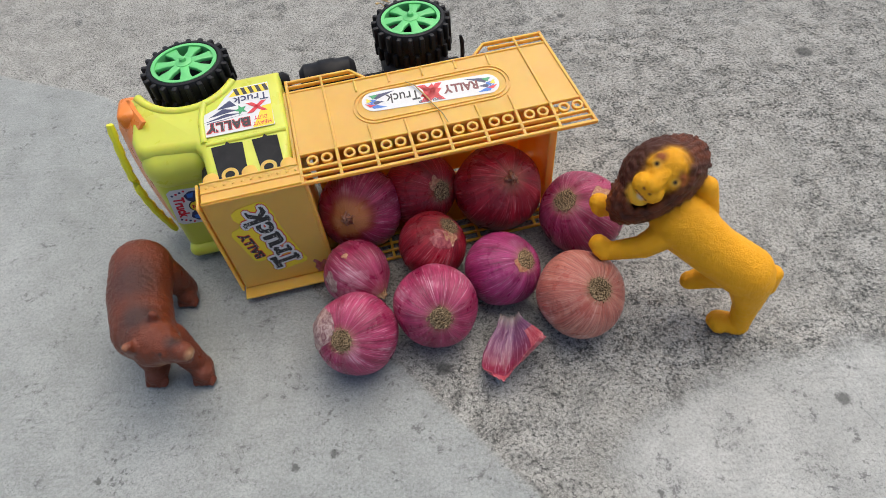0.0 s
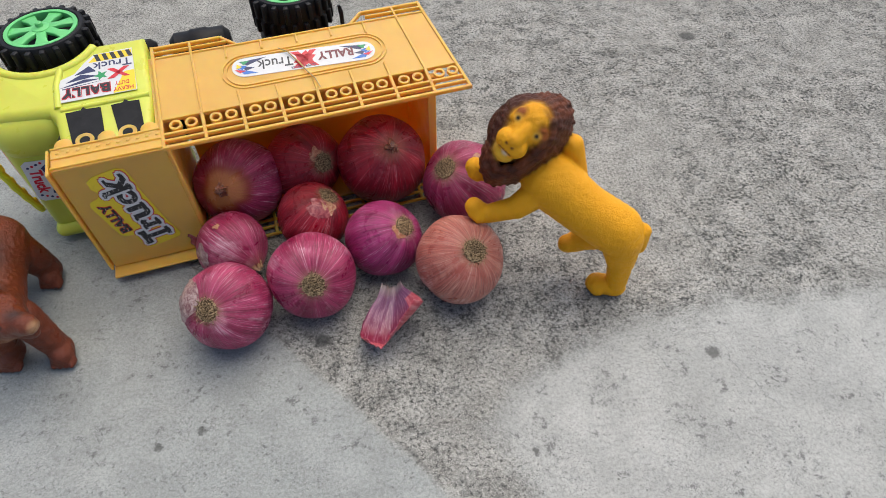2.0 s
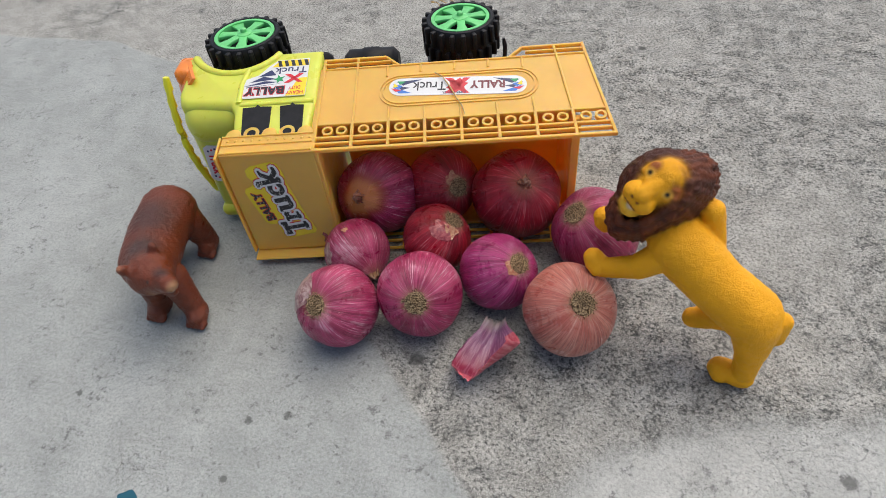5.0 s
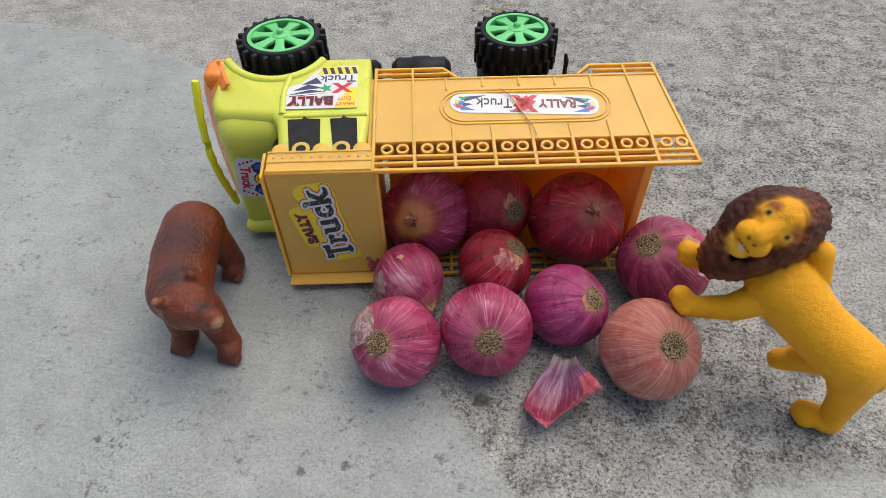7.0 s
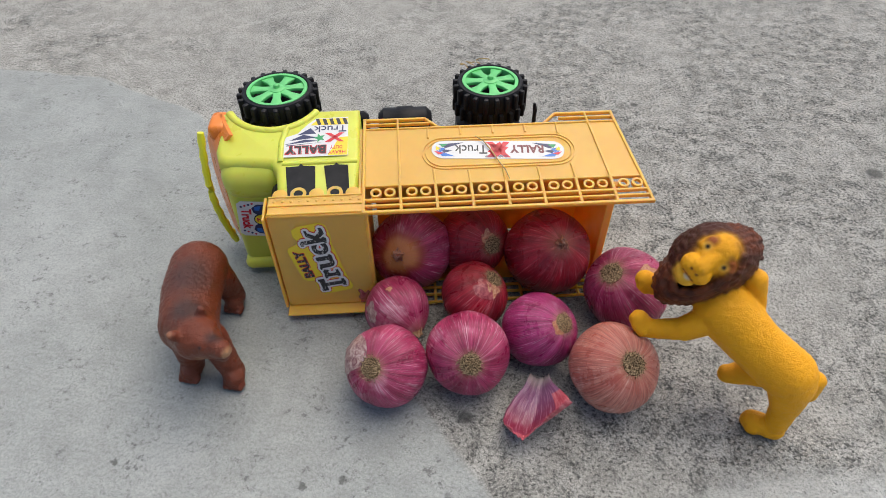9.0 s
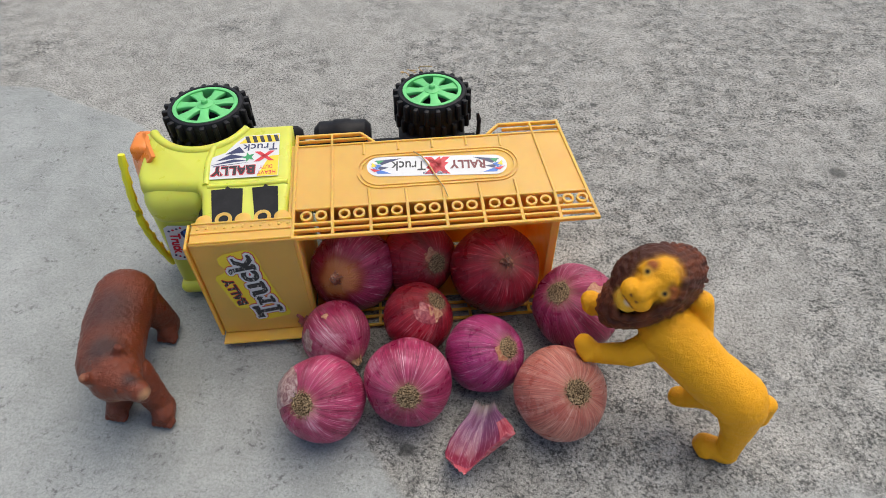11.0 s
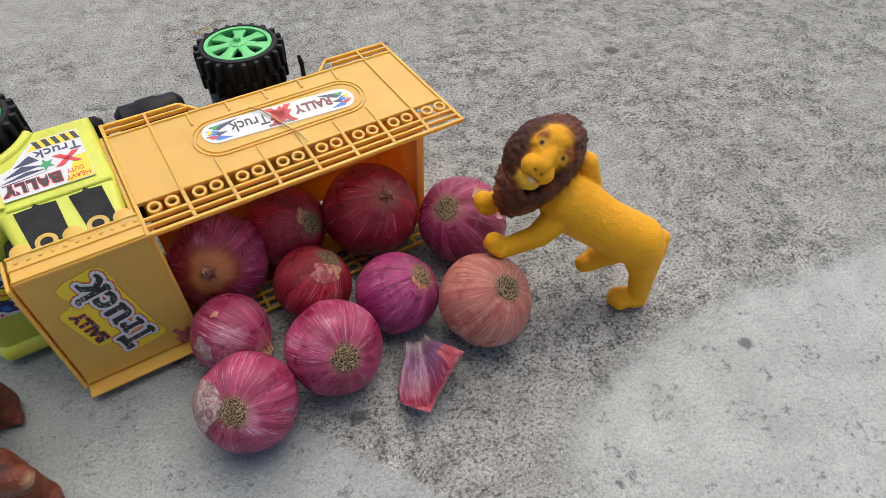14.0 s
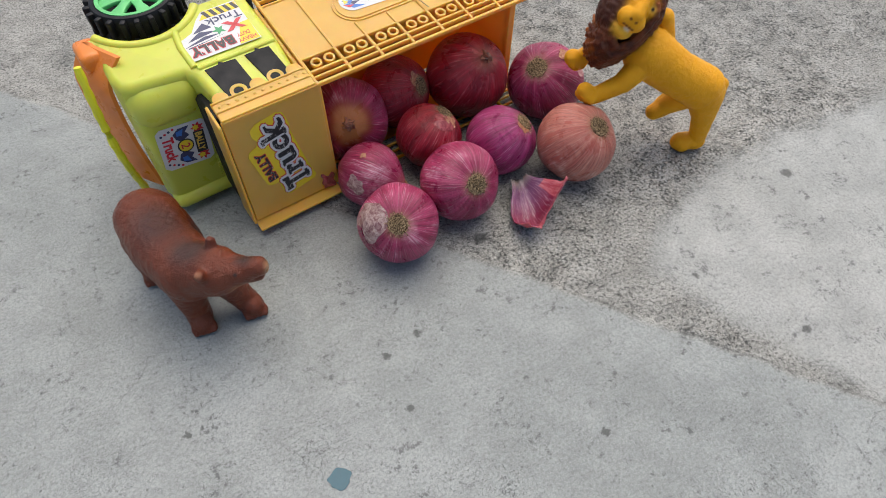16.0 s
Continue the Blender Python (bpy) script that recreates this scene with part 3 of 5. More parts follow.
def window(name, a0, a1, b0, b1):
    bm = bmesh.new()
    mid = (a0 + a1) / 2
    pts = [(a0 - 0.0015, -b0), (mid - 0.0024, -b0 + 0.0005), (mid - 0.0007, -b0 + 0.0034), (mid + 0.0018, -b0 + 0.0008), (a1, -b0), (a1 + 0.0020, -b1), (a0 + 0.003, -b1)]
    add_prism(bm, pts[::-1], -0.001, 0.0006, 0.0003, 1)
    side_part(name, bm, BLACK, truck, "black side window of the cab")


window("cab_window", -0.0640, -0.0405, 0.0545, 0.0885)
window("cab_window", -0.0315, -0.0125, 0.0545, 0.0870)
plain("windscreen", -0.0800, -0.0690, -0.0915, -0.0520, 0.018, 0.116, BLACK, 0.003, "black windscreen of the cab")
for k in range(9):
    plain("vent_slat", -0.0820, -0.0740, -0.0490, -0.0470, 0.020 + 0.0034 * k, 0.0218 + 0.0034 * k, LIME, 0.0004)

# bumper and bull bar at the nose
bm = bmesh.new()
zs = [0.018 + 0.126 * i / 16 for i in range(17)]


def nose_strip(bm, front, depth, half, zs, thick):
    rows = []
    for i, z in enumerate(zs):
        s = (z - zs[0]) / (zs[-1] - zs[0])
        a, b, h = front(s), depth(s), half(s)
        rows.append([bm.verts.new(p) for p in ((a, -(b - h), z), (a + 0.016, -(b + h), z), (a + 0.016 + thick, -(b + h), z), (a + thick, -(b - h), z))])
    for p, q in zip(rows, rows[1:]):
        for k in range(4):
            bm.faces.new((p[k], p[(k + 1) % 4], q[(k + 1) % 4], q[k]))
    bm.faces.new(rows[0][::-1]), bm.faces.new(rows[-1])
    bmesh.ops.recalc_face_normals(bm, faces=bm.faces[:])


nose_strip(bm, lambda s: -0.1462 - 0.0040 * math.sin(math.pi * s) + 0.014 * (max(0.0, s - 0.80) / 0.20) ** 2, lambda s: 0.012 - 0.010 * s, lambda s: 0.013 + 0.004 * s, zs, 0.003)
part("bumper", bm, ORANGE, truck, "bright orange bumper")
bm = bmesh.new()
add_box(bm, -0.1400, -0.1230, -0.006, 0.022, 0.128, 0.1440, 0.005, 3)
part("bumper_corner", bm, ORANGE, truck)
bm = bmesh.new()
pts = [(-0.1432 - 0.0048 * math.sin(math.pi * s), -(0.012 + 0.010 * math.sin(math.pi * s)), 0.010 + 0.133 * s) for s in [i / 18 for i in range(19)]]
add_tube(bm, pts, [0.0028 + 0.0008 * abs(math.sin(9 * math.pi * i / 18)) for i in range(19)], 8)
part("bull_bar", bm, LEMON, truck, "thin lemon-yellow bull bar")
for k in range(8):
    s = 0.08 + 0.84 * k / 7
    bm = bmesh.new()
    p = Vector((-0.1432 - 0.0048 * math.sin(math.pi * s), -(0.012 + 0.010 * math.sin(math.pi * s)), 0.010 + 0.133 * s))
    add_box(bm, p.x - 0.002, p.x + 0.002, p.y + 0.0005, p.y + 0.006, p.z - 0.004, p.z + 0.004, 0.001, 1)
    part("bull_bar_tooth", bm, LEMON, truck)

# ---- chassis ----
plain("chassis", -0.030, 0.162, 0.012, 0.036, 0.038, 0.110, BLACK, 0.003, "black plastic chassis under the bed")
plain("cab_back_box", -0.034, 0.004, 0.010, 0.0215, 0.075, 0.1405, BLACK, 0.004)
bm = bmesh.new()
add_lathe(bm, [(0.0, -0.0235), (0.009, -0.0235), (0.0135, -0.019), (0.0135, -0.008), (0.0145, -0.006), (0.0145, 0.0), (0.0145, 0.006), (0.0135, 0.008), (0.0135, 0.019), (0.009, 0.0235), (0.0, 0.0235)], 32)
bm.transform(pose(0.0375, 0.0265, 0.1200, 0, 90, 0) @ Matrix.Scale(1.08, 4))
part("fuel_tank", bm, BLACK, truck)
plain("axle_block", 0.088, 0.150, 0.014, 0.058, 0.060, 0.118, BLACK, 0.006)
plain("axle_block", -0.100, -0.062, 0.016, 0.056, 0.050, 0.118, BLACK, 0.006)
bm = bmesh.new()
add_tube(bm, [(0.1500, 0.014, 0.113), (0.1590, 0.015, 0.1135), (0.1610, 0.018, 0.124), (0.1612, 0.0195, 0.134), (0.1600, 0.020, 0.1400)], [0.0022, 0.0022, 0.0020, 0.0022, 0.0014], 8)
part("mudguard_bracket", bm, BLACK, truck)


# ---- wheels ----
def build_wheel(radius, width):
    """A wheel at the origin, its outer face up, z from -width to 0."""
    hub = new("wheel")
    hub.parent = truck
    hub.empty_display_size = 0.02
    bm = bmesh.new()
    r = radius
    add_lathe(bm, [(r * 0.74, -0.012), (r * 0.74, -0.0015), (r * 0.78, 0.0), (r * 0.85, -0.0004), (r * 0.88, -0.0022), (r * 0.89, -0.006), (r * 0.89, -width + 0.006), (r * 0.88, -width + 0.001), (r * 0.70, -width), (0.0, -width)], 60)
    bmesh.ops.recalc_face_normals(bm, faces=bm.faces[:])
    part("tyre", bm, RUBBER, hub, "black lugged plastic tyre")
    lugs = 21
    for row, (z1, z0) in enumerate(((-0.0012, -width * 0.50), (-width * 0.54, -width + 0.002))):
        lug = bmesh.new()
        add_box(lug, r * 0.84, r, -r * 0.058, r * 0.058, z0, z1, 0.0012, 2)
        first = part("lug", lug, RUBBER, hub)
        first.matrix_basis = Matrix.Rotation(0.5 * row * math.tau / lugs, 4, "Z")
        for i in range(1, lugs):
            again = new("lug", first.data)
            again.parent = hub
            again.matrix_basis = Matrix.Rotation((i + 0.5 * row) * math.tau / lugs, 4, "Z")
    bm = bmesh.new()
    add_ring(bm, 0, 0, -0.010, -0.0002, r * 0.745, r * 0.66, 48)
    spokes = 7
    for i in range(spokes):
        arm = bmesh.new()
        pts = [(0.0040, -0.0040), (0.0040, 0.0040), (r * 0.40, 0.0036), (r * 0.69, 0.0064), (r * 0.69, -0.0064), (r * 0.40, -0.0036)]
        add_prism(arm, pts[::-1], -0.005, -0.0016, 0.0007, 2)
        for v in arm.verts:
            v.co.z += 0.0022 * (1 - min(1.0, math.hypot(v.co.x, v.co.y) / (r * 0.7)))
        arm.transform(Matrix.Rotation(i * math.tau / spokes + 0.3, 4, "Z"))
        tmp = bpy.data.meshes.new("arm")
        arm.to_mesh(tmp)
        arm.free()
        bm.from_mesh(tmp)
        bpy.data.meshes.remove(tmp)
    add_lathe(bm, [(0.0075, -0.004), (0.0072, 0.0004), (0.0048, 0.0012), (0.0032, 0.0016), (0.0028, 0.0042), (0.0018, 0.0050), (0.0, 0.0050)], 20)
    bmesh.ops.recalc_face_normals(bm, faces=bm.faces[:])
    part("rim", bm, GREEN, hub, "green seven-spoke plastic rim")
    bm = bmesh.new()
    add_lathe(bm, [(0.0, -0.0125), (r * 0.67, -0.0125), (r * 0.67, -0.0105), (0.0, -0.0105)], 32)
    part("wheel_disc", bm, BLACK, hub)
    return hub


front = build_wheel(0.0380, 0.031)
front.matrix_basis = pose(-0.0815, 0.0435, 0.1515)
rear = build_wheel(0.0365, 0.034)
rear.matrix_basis = pose(0.1215, 0.0515, 0.1480)
for wheel, x, y in ((front, -0.0815, 0.0435), (rear, 0.1215, 0.0515)):
    copy_thing(wheel, pose(x, y, 0.0, 180, 0, 25))


# ---- stickers of the truck ----
def sticker(name, outline, material, lift, parent=truck, m=None, label=""):
    """A thin printed sheet; m places its plane."""
    bm = bmesh.new()
    add_prism(bm, outline, 0.0, lift)
    bmesh.ops.recalc_face_normals(bm, faces=bm.faces[:])
    bm.transform(m)
    return part(name, bm, material, parent, label, smooth=False)


def shapes(name, polys, material, m, z, parent):
    """Flat printed shapes of one colour, each a part."""
    for p in polys:
        bm = bmesh.new()
        add_prism(bm, p, z, z + 0.00012)
        bmesh.ops.recalc_face_normals(bm, faces=bm.faces[:])
        bm.transform(m)
        part(name, bm, material, parent, smooth=False)


def slant(x, y, w, h, lean=0.25):
    return [(x, y), (x + w, y), (x + w + lean * h, y + h), (x + lean * h, y + h)]


def burst(cx, cy, r0, r1, n, a0=0.0, a1=math.tau):
    pts = []
    for i in range(2 * n):
        t = a0 + (a1 - a0) * i / (2 * n)
        r = r1 if i % 2 else r0
        pts.append((cx + r * math.cos(t), cy + r * math.sin(t)))
    return pts


def cross_mark(cx, cy, w, h):
    out = []
    for s in (1, -1):
        out.append([(cx - w / 2, cy - s * h / 2), (cx - w / 4, cy - s * h / 2 - 0.0002), (cx + w / 2, cy + s * h / 2), (cx + w / 5, cy + s * h / 2)][::s])
    return out


def glyphs(items, material, parent, m, lifts, name="lettering", extra=()):
    """Letters and slabs joined into one printed layer, once for each (dx, dy, dz) of lifts. items: (text, x, y, height, width)."""
    bm = bmesh.new()
    for text, x, y, height, width in items:
        ob = lettering(text, height, material, parent, Matrix.Identity(4), width=width, depth=0.00005, bold=0.05)
        left = min(v.co.x for v in ob.data.vertices)
        for dx, dy, dz in lifts:
            data = ob.data.copy()
            data.transform(Matrix.Translation((x - left + dx, y + dy, dz)))
            bm.from_mesh(data)
            bpy.data.meshes.remove(data)
        bpy.data.objects.remove(ob)
    for x0, x1, y0, y1 in extra:
        for dx, dy, dz in lifts:
            add_box(bm, x0 + dx, x1 + dx, y0 + dy, y1 + dy, dz - 0.00005, dz + 0.00006)
    bm.transform(m)
    return part(name, bm, material, parent, smooth=False)


# oval sticker on the bed side: reads upside down
m = on_side(0.1178, 0.0440, 0.0001) @ Matrix.Rotation(math.pi + radians(-3.4), 4, "Z")
oval = sticker("oval_sticker", stadium(0, 0, 0.0475, 0.0106), WHITE_PAPER, 0.0003, m=m, label="white oval racing sticker with red and blue print")
lettering("Truck", 0.0105, BLACK_INK, oval, m @ Matrix.Translation((0.0095, -0.0050, 0.0004)), width=0.0285)
shapes("red_mark", cross_mark(0.0000, 0.0000, 0.0215, 0.0185), RED_INK, m, 0.0003, oval)
glyphs([("RALLY", -0.0400, -0.0048, 0.0088, 0.0295)], MAROON_INK, oval, m, [(0, 0, 0.0005)])
shapes("red_flame", [burst(0.0, 0.0, 0.0098, 0.0062, 6, 0.3, math.tau + 0.3)], RED_INK, m, 0.0003, oval)
lettering("SUPER POWER", 0.0026, NAVY_INK, oval, m @ Matrix.Translation((-0.0080, 0.0068, 0.0004)), width=0.0200)
for sx in (-1, 1):
    shapes("dark_streak", [[(sx * 0.052, -0.006), (sx * 0.030, -0.0085), (sx * 0.046, -0.0015)], [(sx * 0.052, -0.001), (sx * 0.040, 0.0015), (sx * 0.047, 0.004)]], NAVY_INK, m, 0.0003, oval)
    shapes("blue_flame", [[(sx * 0.054, 0.001), (sx * 0.038, 0.008), (sx * 0.049, 0.008)], [(sx * 0.055, -0.003), (sx * 0.050, 0.003), (sx * 0.046, -0.001)]], BLUE_INK, m, 0.0004, oval)
    shapes("red_flame", [[(sx * 0.056, 0.002), (sx * 0.047, 0.0045), (sx * 0.052, 0.0062)]], RED_INK, m, 0.0005, oval)
    shapes("green_flame", [[(sx * 0.051, -0.0065), (sx * 0.044, -0.0060), (sx * 0.049, -0.002)]], GREEN_INK, m, 0.0005, oval)
    shapes("yellow_flame", [[(sx * 0.054, -0.004), (sx * 0.050, 0.000), (sx * 0.0545, 0.001)]], YELLOW_PAPER, m, 0.0006, oval)

# cab door sticker, its head towards the roof
m = on_side(-0.0128, -0.0040, 0.0004) @ Matrix.Rotation(math.pi, 4, "Z")
door = sticker("door_sticker", [(0.001, 0.0), (0.0300, 0.0010), (0.0370, 0.0080), (0.0450, 0.0190), (0.0520, 0.0220), (0.0590, 0.0250), (0.0575, 0.0475), (0.0, 0.0475)], WHITE_PAPER, 0.0003, m=m, label="white and yellow door sticker with black and red print")
shapes("yellow_field", [[(0.0005, 0.0250), (0.0080, 0.0255), (0.0175, 0.0470), (0.0005, 0.0470)]], YELLOW_PAPER, m, 0.0003, door)
shapes("yellow_band", [[(0.0015, 0.0015), (0.0275, 0.0015), (0.0345, 0.0095), (0.0015, 0.0095)]], YELLOW_PAPER, m, 0.0003, door)
shapes("black_stripe", [slant(0.0030 + 0.0060 * k, 0.0017, 0.0032, 0.0076, -0.30) for k in range(5)], BLACK_INK, m, 0.0004, door)
lettering("Truck", 0.0078, NAVY_INK, door, m @ Matrix.Translation((0.0020, 0.0112, 0.0005)), width=0.0290)
shapes("red_mark", cross_mark(0.0125, 0.0255, 0.0170, 0.0110), RED_INK, m, 0.0005, door)
shapes("green_leaf", [burst(0.0255, 0.0255, 0.0055, 0.0024, 5)], GREEN_INK, m, 0.0004, door)
shapes("navy_streak", [[(0.0260, 0.0290), (0.0560, 0.0325), (0.0380, 0.0270)], [(0.0280, 0.0250), (0.0520, 0.0280), (0.0400, 0.0210)], [(0.0290, 0.0200), (0.0450, 0.0210), (0.0340, 0.0130)], [(0.0240, 0.0310), (0.0540, 0.0345), (0.0540, 0.0335)]], NAVY_INK, m, 0.0003, door)
glyphs([("BALLY", 0.0195, 0.0352, 0.0090, 0.0350)], RED_INK, door, m, [(dx * 0.0006, dy * 0.0006, 0.0005 + 0.00001 * dx) for dx in (-1, 1) for dy in (-1, 1)])
glyphs([("BALLY", 0.0195, 0.0352, 0.0090, 0.0350)], BLACK_INK, door, m, [(0, 0, 0.0007)])
shapes("white_gap", [slant(0.0268 + 0.0068 * k, 0.0350, 0.0004, 0.0094, 0.0) for k in range(4)], WHITE_PAPER, m, 0.0008, door)
lettering("HEAVY", 0.0040, RED_INK, door, m @ Matrix.Translation((0.0020, 0.0415, 0.0005)), width=0.0150)
lettering("DUTY", 0.0040, RED_INK, door, m @ Matrix.Translation((0.0050, 0.0355, 0.0005)), width=0.0105)

# canopy sticker: faces the roof side, its line climbs the board at a slant
m = Matrix.Translation((-0.0435, -0.1060, 0.0700)) @ Matrix.Rotation(radians(90), 4, "X") @ Matrix.Rotation(radians(100), 4, "Z") @ Matrix.Diagonal((0.93, 0.80, 1, 1))
blob = [(-0.0440, -0.0215), (-0.0400, -0.0245), (-0.0270, -0.0230), (-0.0150, -0.0222), (0.0200, -0.0215), (0.0290, -0.0235), (0.0420, -0.0225), (0.0455, -0.0170), (0.0450, 0.0040), (0.0420, 0.0110), (0.0350, 0.0125), (0.0285, 0.0100), (0.0240, 0.0135), (0.0225, 0.0215), (0.0180, 0.0245), (-0.0200, 0.0225), (-0.0235, 0.0190), (-0.0245, 0.0120), (-0.0400, 0.0120), (-0.0450, 0.0080)]
blob = [(px * 1.02, py * 1.07) for px, py in blob]
board = sticker("canopy_sticker", blob, YELLOW_PAPER, 0.0003, m=m, label="yellow sticker with large black outlined lettering")
around = [(1, 0), (0, 1), (-1, 0), (0, -1), (0.7, 0.7), (-0.7, 0.7), (-0.7, -0.7), (0.7, -0.7)]
WORD = [("T", -0.0405, -0.0195, 0.0275, 0.0170), ("r", -0.0215, -0.0175, 0.0240, 0.0105), ("u", -0.0090, -0.0165, 0.0235, 0.0150), ("c", 0.0085, -0.0165, 0.0235, 0.0135), ("k", 0.0240, -0.0185, 0.0260, 0.0165)]
SLABS = [(-0.0370, -0.0270, -0.0200, -0.0165), (-0.0405, -0.0375, 0.0030, 0.0090), (-0.0265, -0.0235, 0.0030, 0.0090), (-0.0228, -0.0135, -0.0180, -0.0150), (-0.0235, -0.0190, -0.0035, -0.0008), (-0.0110, -0.0070, -0.0025, 0.0002),
         (0.0015, 0.0055, -0.0025, 0.0002), (0.0035, 0.0075, -0.0170, -0.0142), (0.0225, 0.0300, -0.0190, -0.0160), (0.0225, 0.0270, 0.0060, 0.0088), (0.0335, 0.0415, -0.0190, -0.0160), (0.0330, 0.0405, -0.0030, -0.0004)]
for reach, ink, lift in ((0.0034, RED_INK, 0.0005), (0.0025, WHITE_PAPER, 0.0008)):
    glyphs(WORD, ink, board, m, [(dx * reach, dy * reach, lift + 0.00001 * k) for k, (dx, dy) in enumerate(around)], "letter_edge", SLABS)
glyphs(WORD, WORN_INK, board, m, [(0, 0, 0.0012)], "lettering", SLABS)
glyphs([("BALLY", -0.0190, 0.0110, 0.0098, 0.0360)], RED_INK, board, m, [(dx * 0.0007, dy * 0.0007, 0.0005 + 0.00001 * k) for k, (dx, dy) in enumerate(around)], "letter_edge")
glyphs([("BALLY", -0.0190, 0.0110, 0.0098, 0.0360)], WORN_INK, board, m, [(0, 0, 0.0008)])

# bonnet sticker, its line runs down the bonnet
m = Matrix.Translation((-0.1000, -0.0483, 0.0700)) @ Matrix.Scale(1.12, 4) @ Matrix.Rotation(radians(90), 4, "X") @ Matrix.Rotation(radians(-96), 4, "Z")
crest = sticker("bonnet_sticker", [(-0.0190, -0.0150), (-0.0160, -0.0185), (0.0160, -0.0185), (0.0190, -0.0150), (0.0190, 0.0150), (0.0160, 0.0185), (-0.0160, 0.0185), (-0.0190, 0.0150)], WHITE_PAPER, 0.0003, m=m, label="square white sticker with red and navy crest")
for sx in (-1, 1):
    shapes("navy_wing", [[(sx * 0.0045, -0.0020), (sx * 0.0085, 0.0045), (sx * 0.0120, 0.0020), (sx * 0.0165, 0.0055), (sx * 0.0160, -0.0025), (sx * 0.0120, -0.0070), (sx * 0.0070, -0.0055)][::sx]], NAVY_INK, m, 0.0003, crest)
    shapes("blue_wing", [[(sx * 0.0095, -0.0010), (sx * 0.0150, 0.0010), (sx * 0.0135, -0.0045), (sx * 0.0100, -0.0045)][::sx]], BLUE_INK, m, 0.0005, crest)
    shapes("red_flame", [burst(sx * 0.0125, 0.0110, 0.0052, 0.0028, 7, 0.2, math.tau + 0.2)], RED_INK, m, 0.0004, crest)
    shapes("yellow_flame", [burst(sx * 0.0130, 0.0098, 0.0026, 0.0018, 6)], YELLOW_PAPER, m, 0.0006, crest)
    for k in range(4):
        shapes("dot", [burst(sx * (0.0168 - 0.0012 * k), -0.0060 - 0.0030 * k, 0.0010, 0.00098, 5)], (RED_INK, NAVY_INK)[k % 2], m, 0.0004, crest)
shapes("black_edge", [burst(0.0, 0.0, 0.0060, 0.0059, 14)], BLACK_INK, m, 0.0005, crest)
shapes("gold_disc", [burst(0.0, 0.0, 0.0050, 0.0049, 14)], YELLOW_PAPER, m, 0.0007, crest)
lettering("2", 0.0066, RED_INK, crest, m @ Matrix.Translation((-0.0023, -0.0032, 0.0009)))
shapes("dark_plate", [slant(-0.0098, 0.0070, 0.0196, 0.0078, 0)], BLACK_INK, m, 0.0007, crest)
glyphs([("BALLY", -0.0085, 0.0084, 0.0050, 0.0170)], GOLD_INK, crest, m, [(0, 0, 0.0009)])
glyphs([("Truck", -0.0110, -0.0150, 0.0078, 0.0220)], RED_INK, crest, m, [(0, 0, 0.0006)])

# scrap of clear onion skin stuck in the corner of the canopy
bm = bmesh.new()
rows = [[bm.verts.new((-0.012 + 0.011 * i / 8 + 0.001 * math.sin(j * 1.3), -0.1063 - 0.0015 * math.sin(i * 0.7) * math.sin(j * 0.5) - 0.0020 * (i / 8) ** 2, 0.0128 + (0.016 + 0.003 * math.sin(i * 1.1)) * j / 8)) for i in range(9)] for j in range(9)]
for ra, rb in zip(rows, rows[1:]):
    for i in range(8):
        bm.faces.new((ra[i], ra[i + 1], rb[i + 1], rb[i]))
bm.transform(truck.matrix_world)
scrap = part("skin_scrap", bm, ROSE_FLAKE)
skin = scrap.modifiers.new("thickness", "SOLIDIFY")
skin.thickness = 0.0003
tagged(scrap, "thin scrap of pinkish onion skin stuck to the canopy", "onion skin")

# dry straw lying over the bed side
straw = bmesh.new()
add_tube(straw, [(truck.matrix_world @ on_side(a, b, c)).translation for a, b, c in ((0.0990, 0.0290, 0.003), (0.1060, 0.0345, 0.0022), (0.1120, 0.0470, 0.0020), (0.1170, 0.0600, 0.0024), (0.1215, 0.0700, 0.0026), (0.1235, 0.0790, 0.0022))], [0.0004, 0.0006, 0.0007, 0.0006, 0.0006, 0.0004], 6)
tagged(part("straw", straw, STRAW), "thin dry brown straw lying across the truck's side", "straw")


for k, (a, b, h) in enumerate(((0.098, 0.079, 0.006), (0.106, 0.084, 0.005), (0.118, 0.086, 0.007))):
    wisp = bmesh.new()
    pts = [(a + 0.004 * math.cos(t + k) * (1 + 0.3 * k), b + 0.003 * math.sin(t * 1.4), 0.1465 + h * 0.5 * (1 - math.cos(t))) for t in [0.0, 0.7, 1.4, 2.1, 2.8, 3.6, 4.4]]
    add_tube(wisp, [(truck.matrix_world @ Matrix.Translation(p)).translation for p in pts], 0.0005, 5)
    tagged(part("root_wisp", wisp, STRAW), "curled dry root fibre caught on the black tyre", "root fibre", "dry fibres on the tyre")


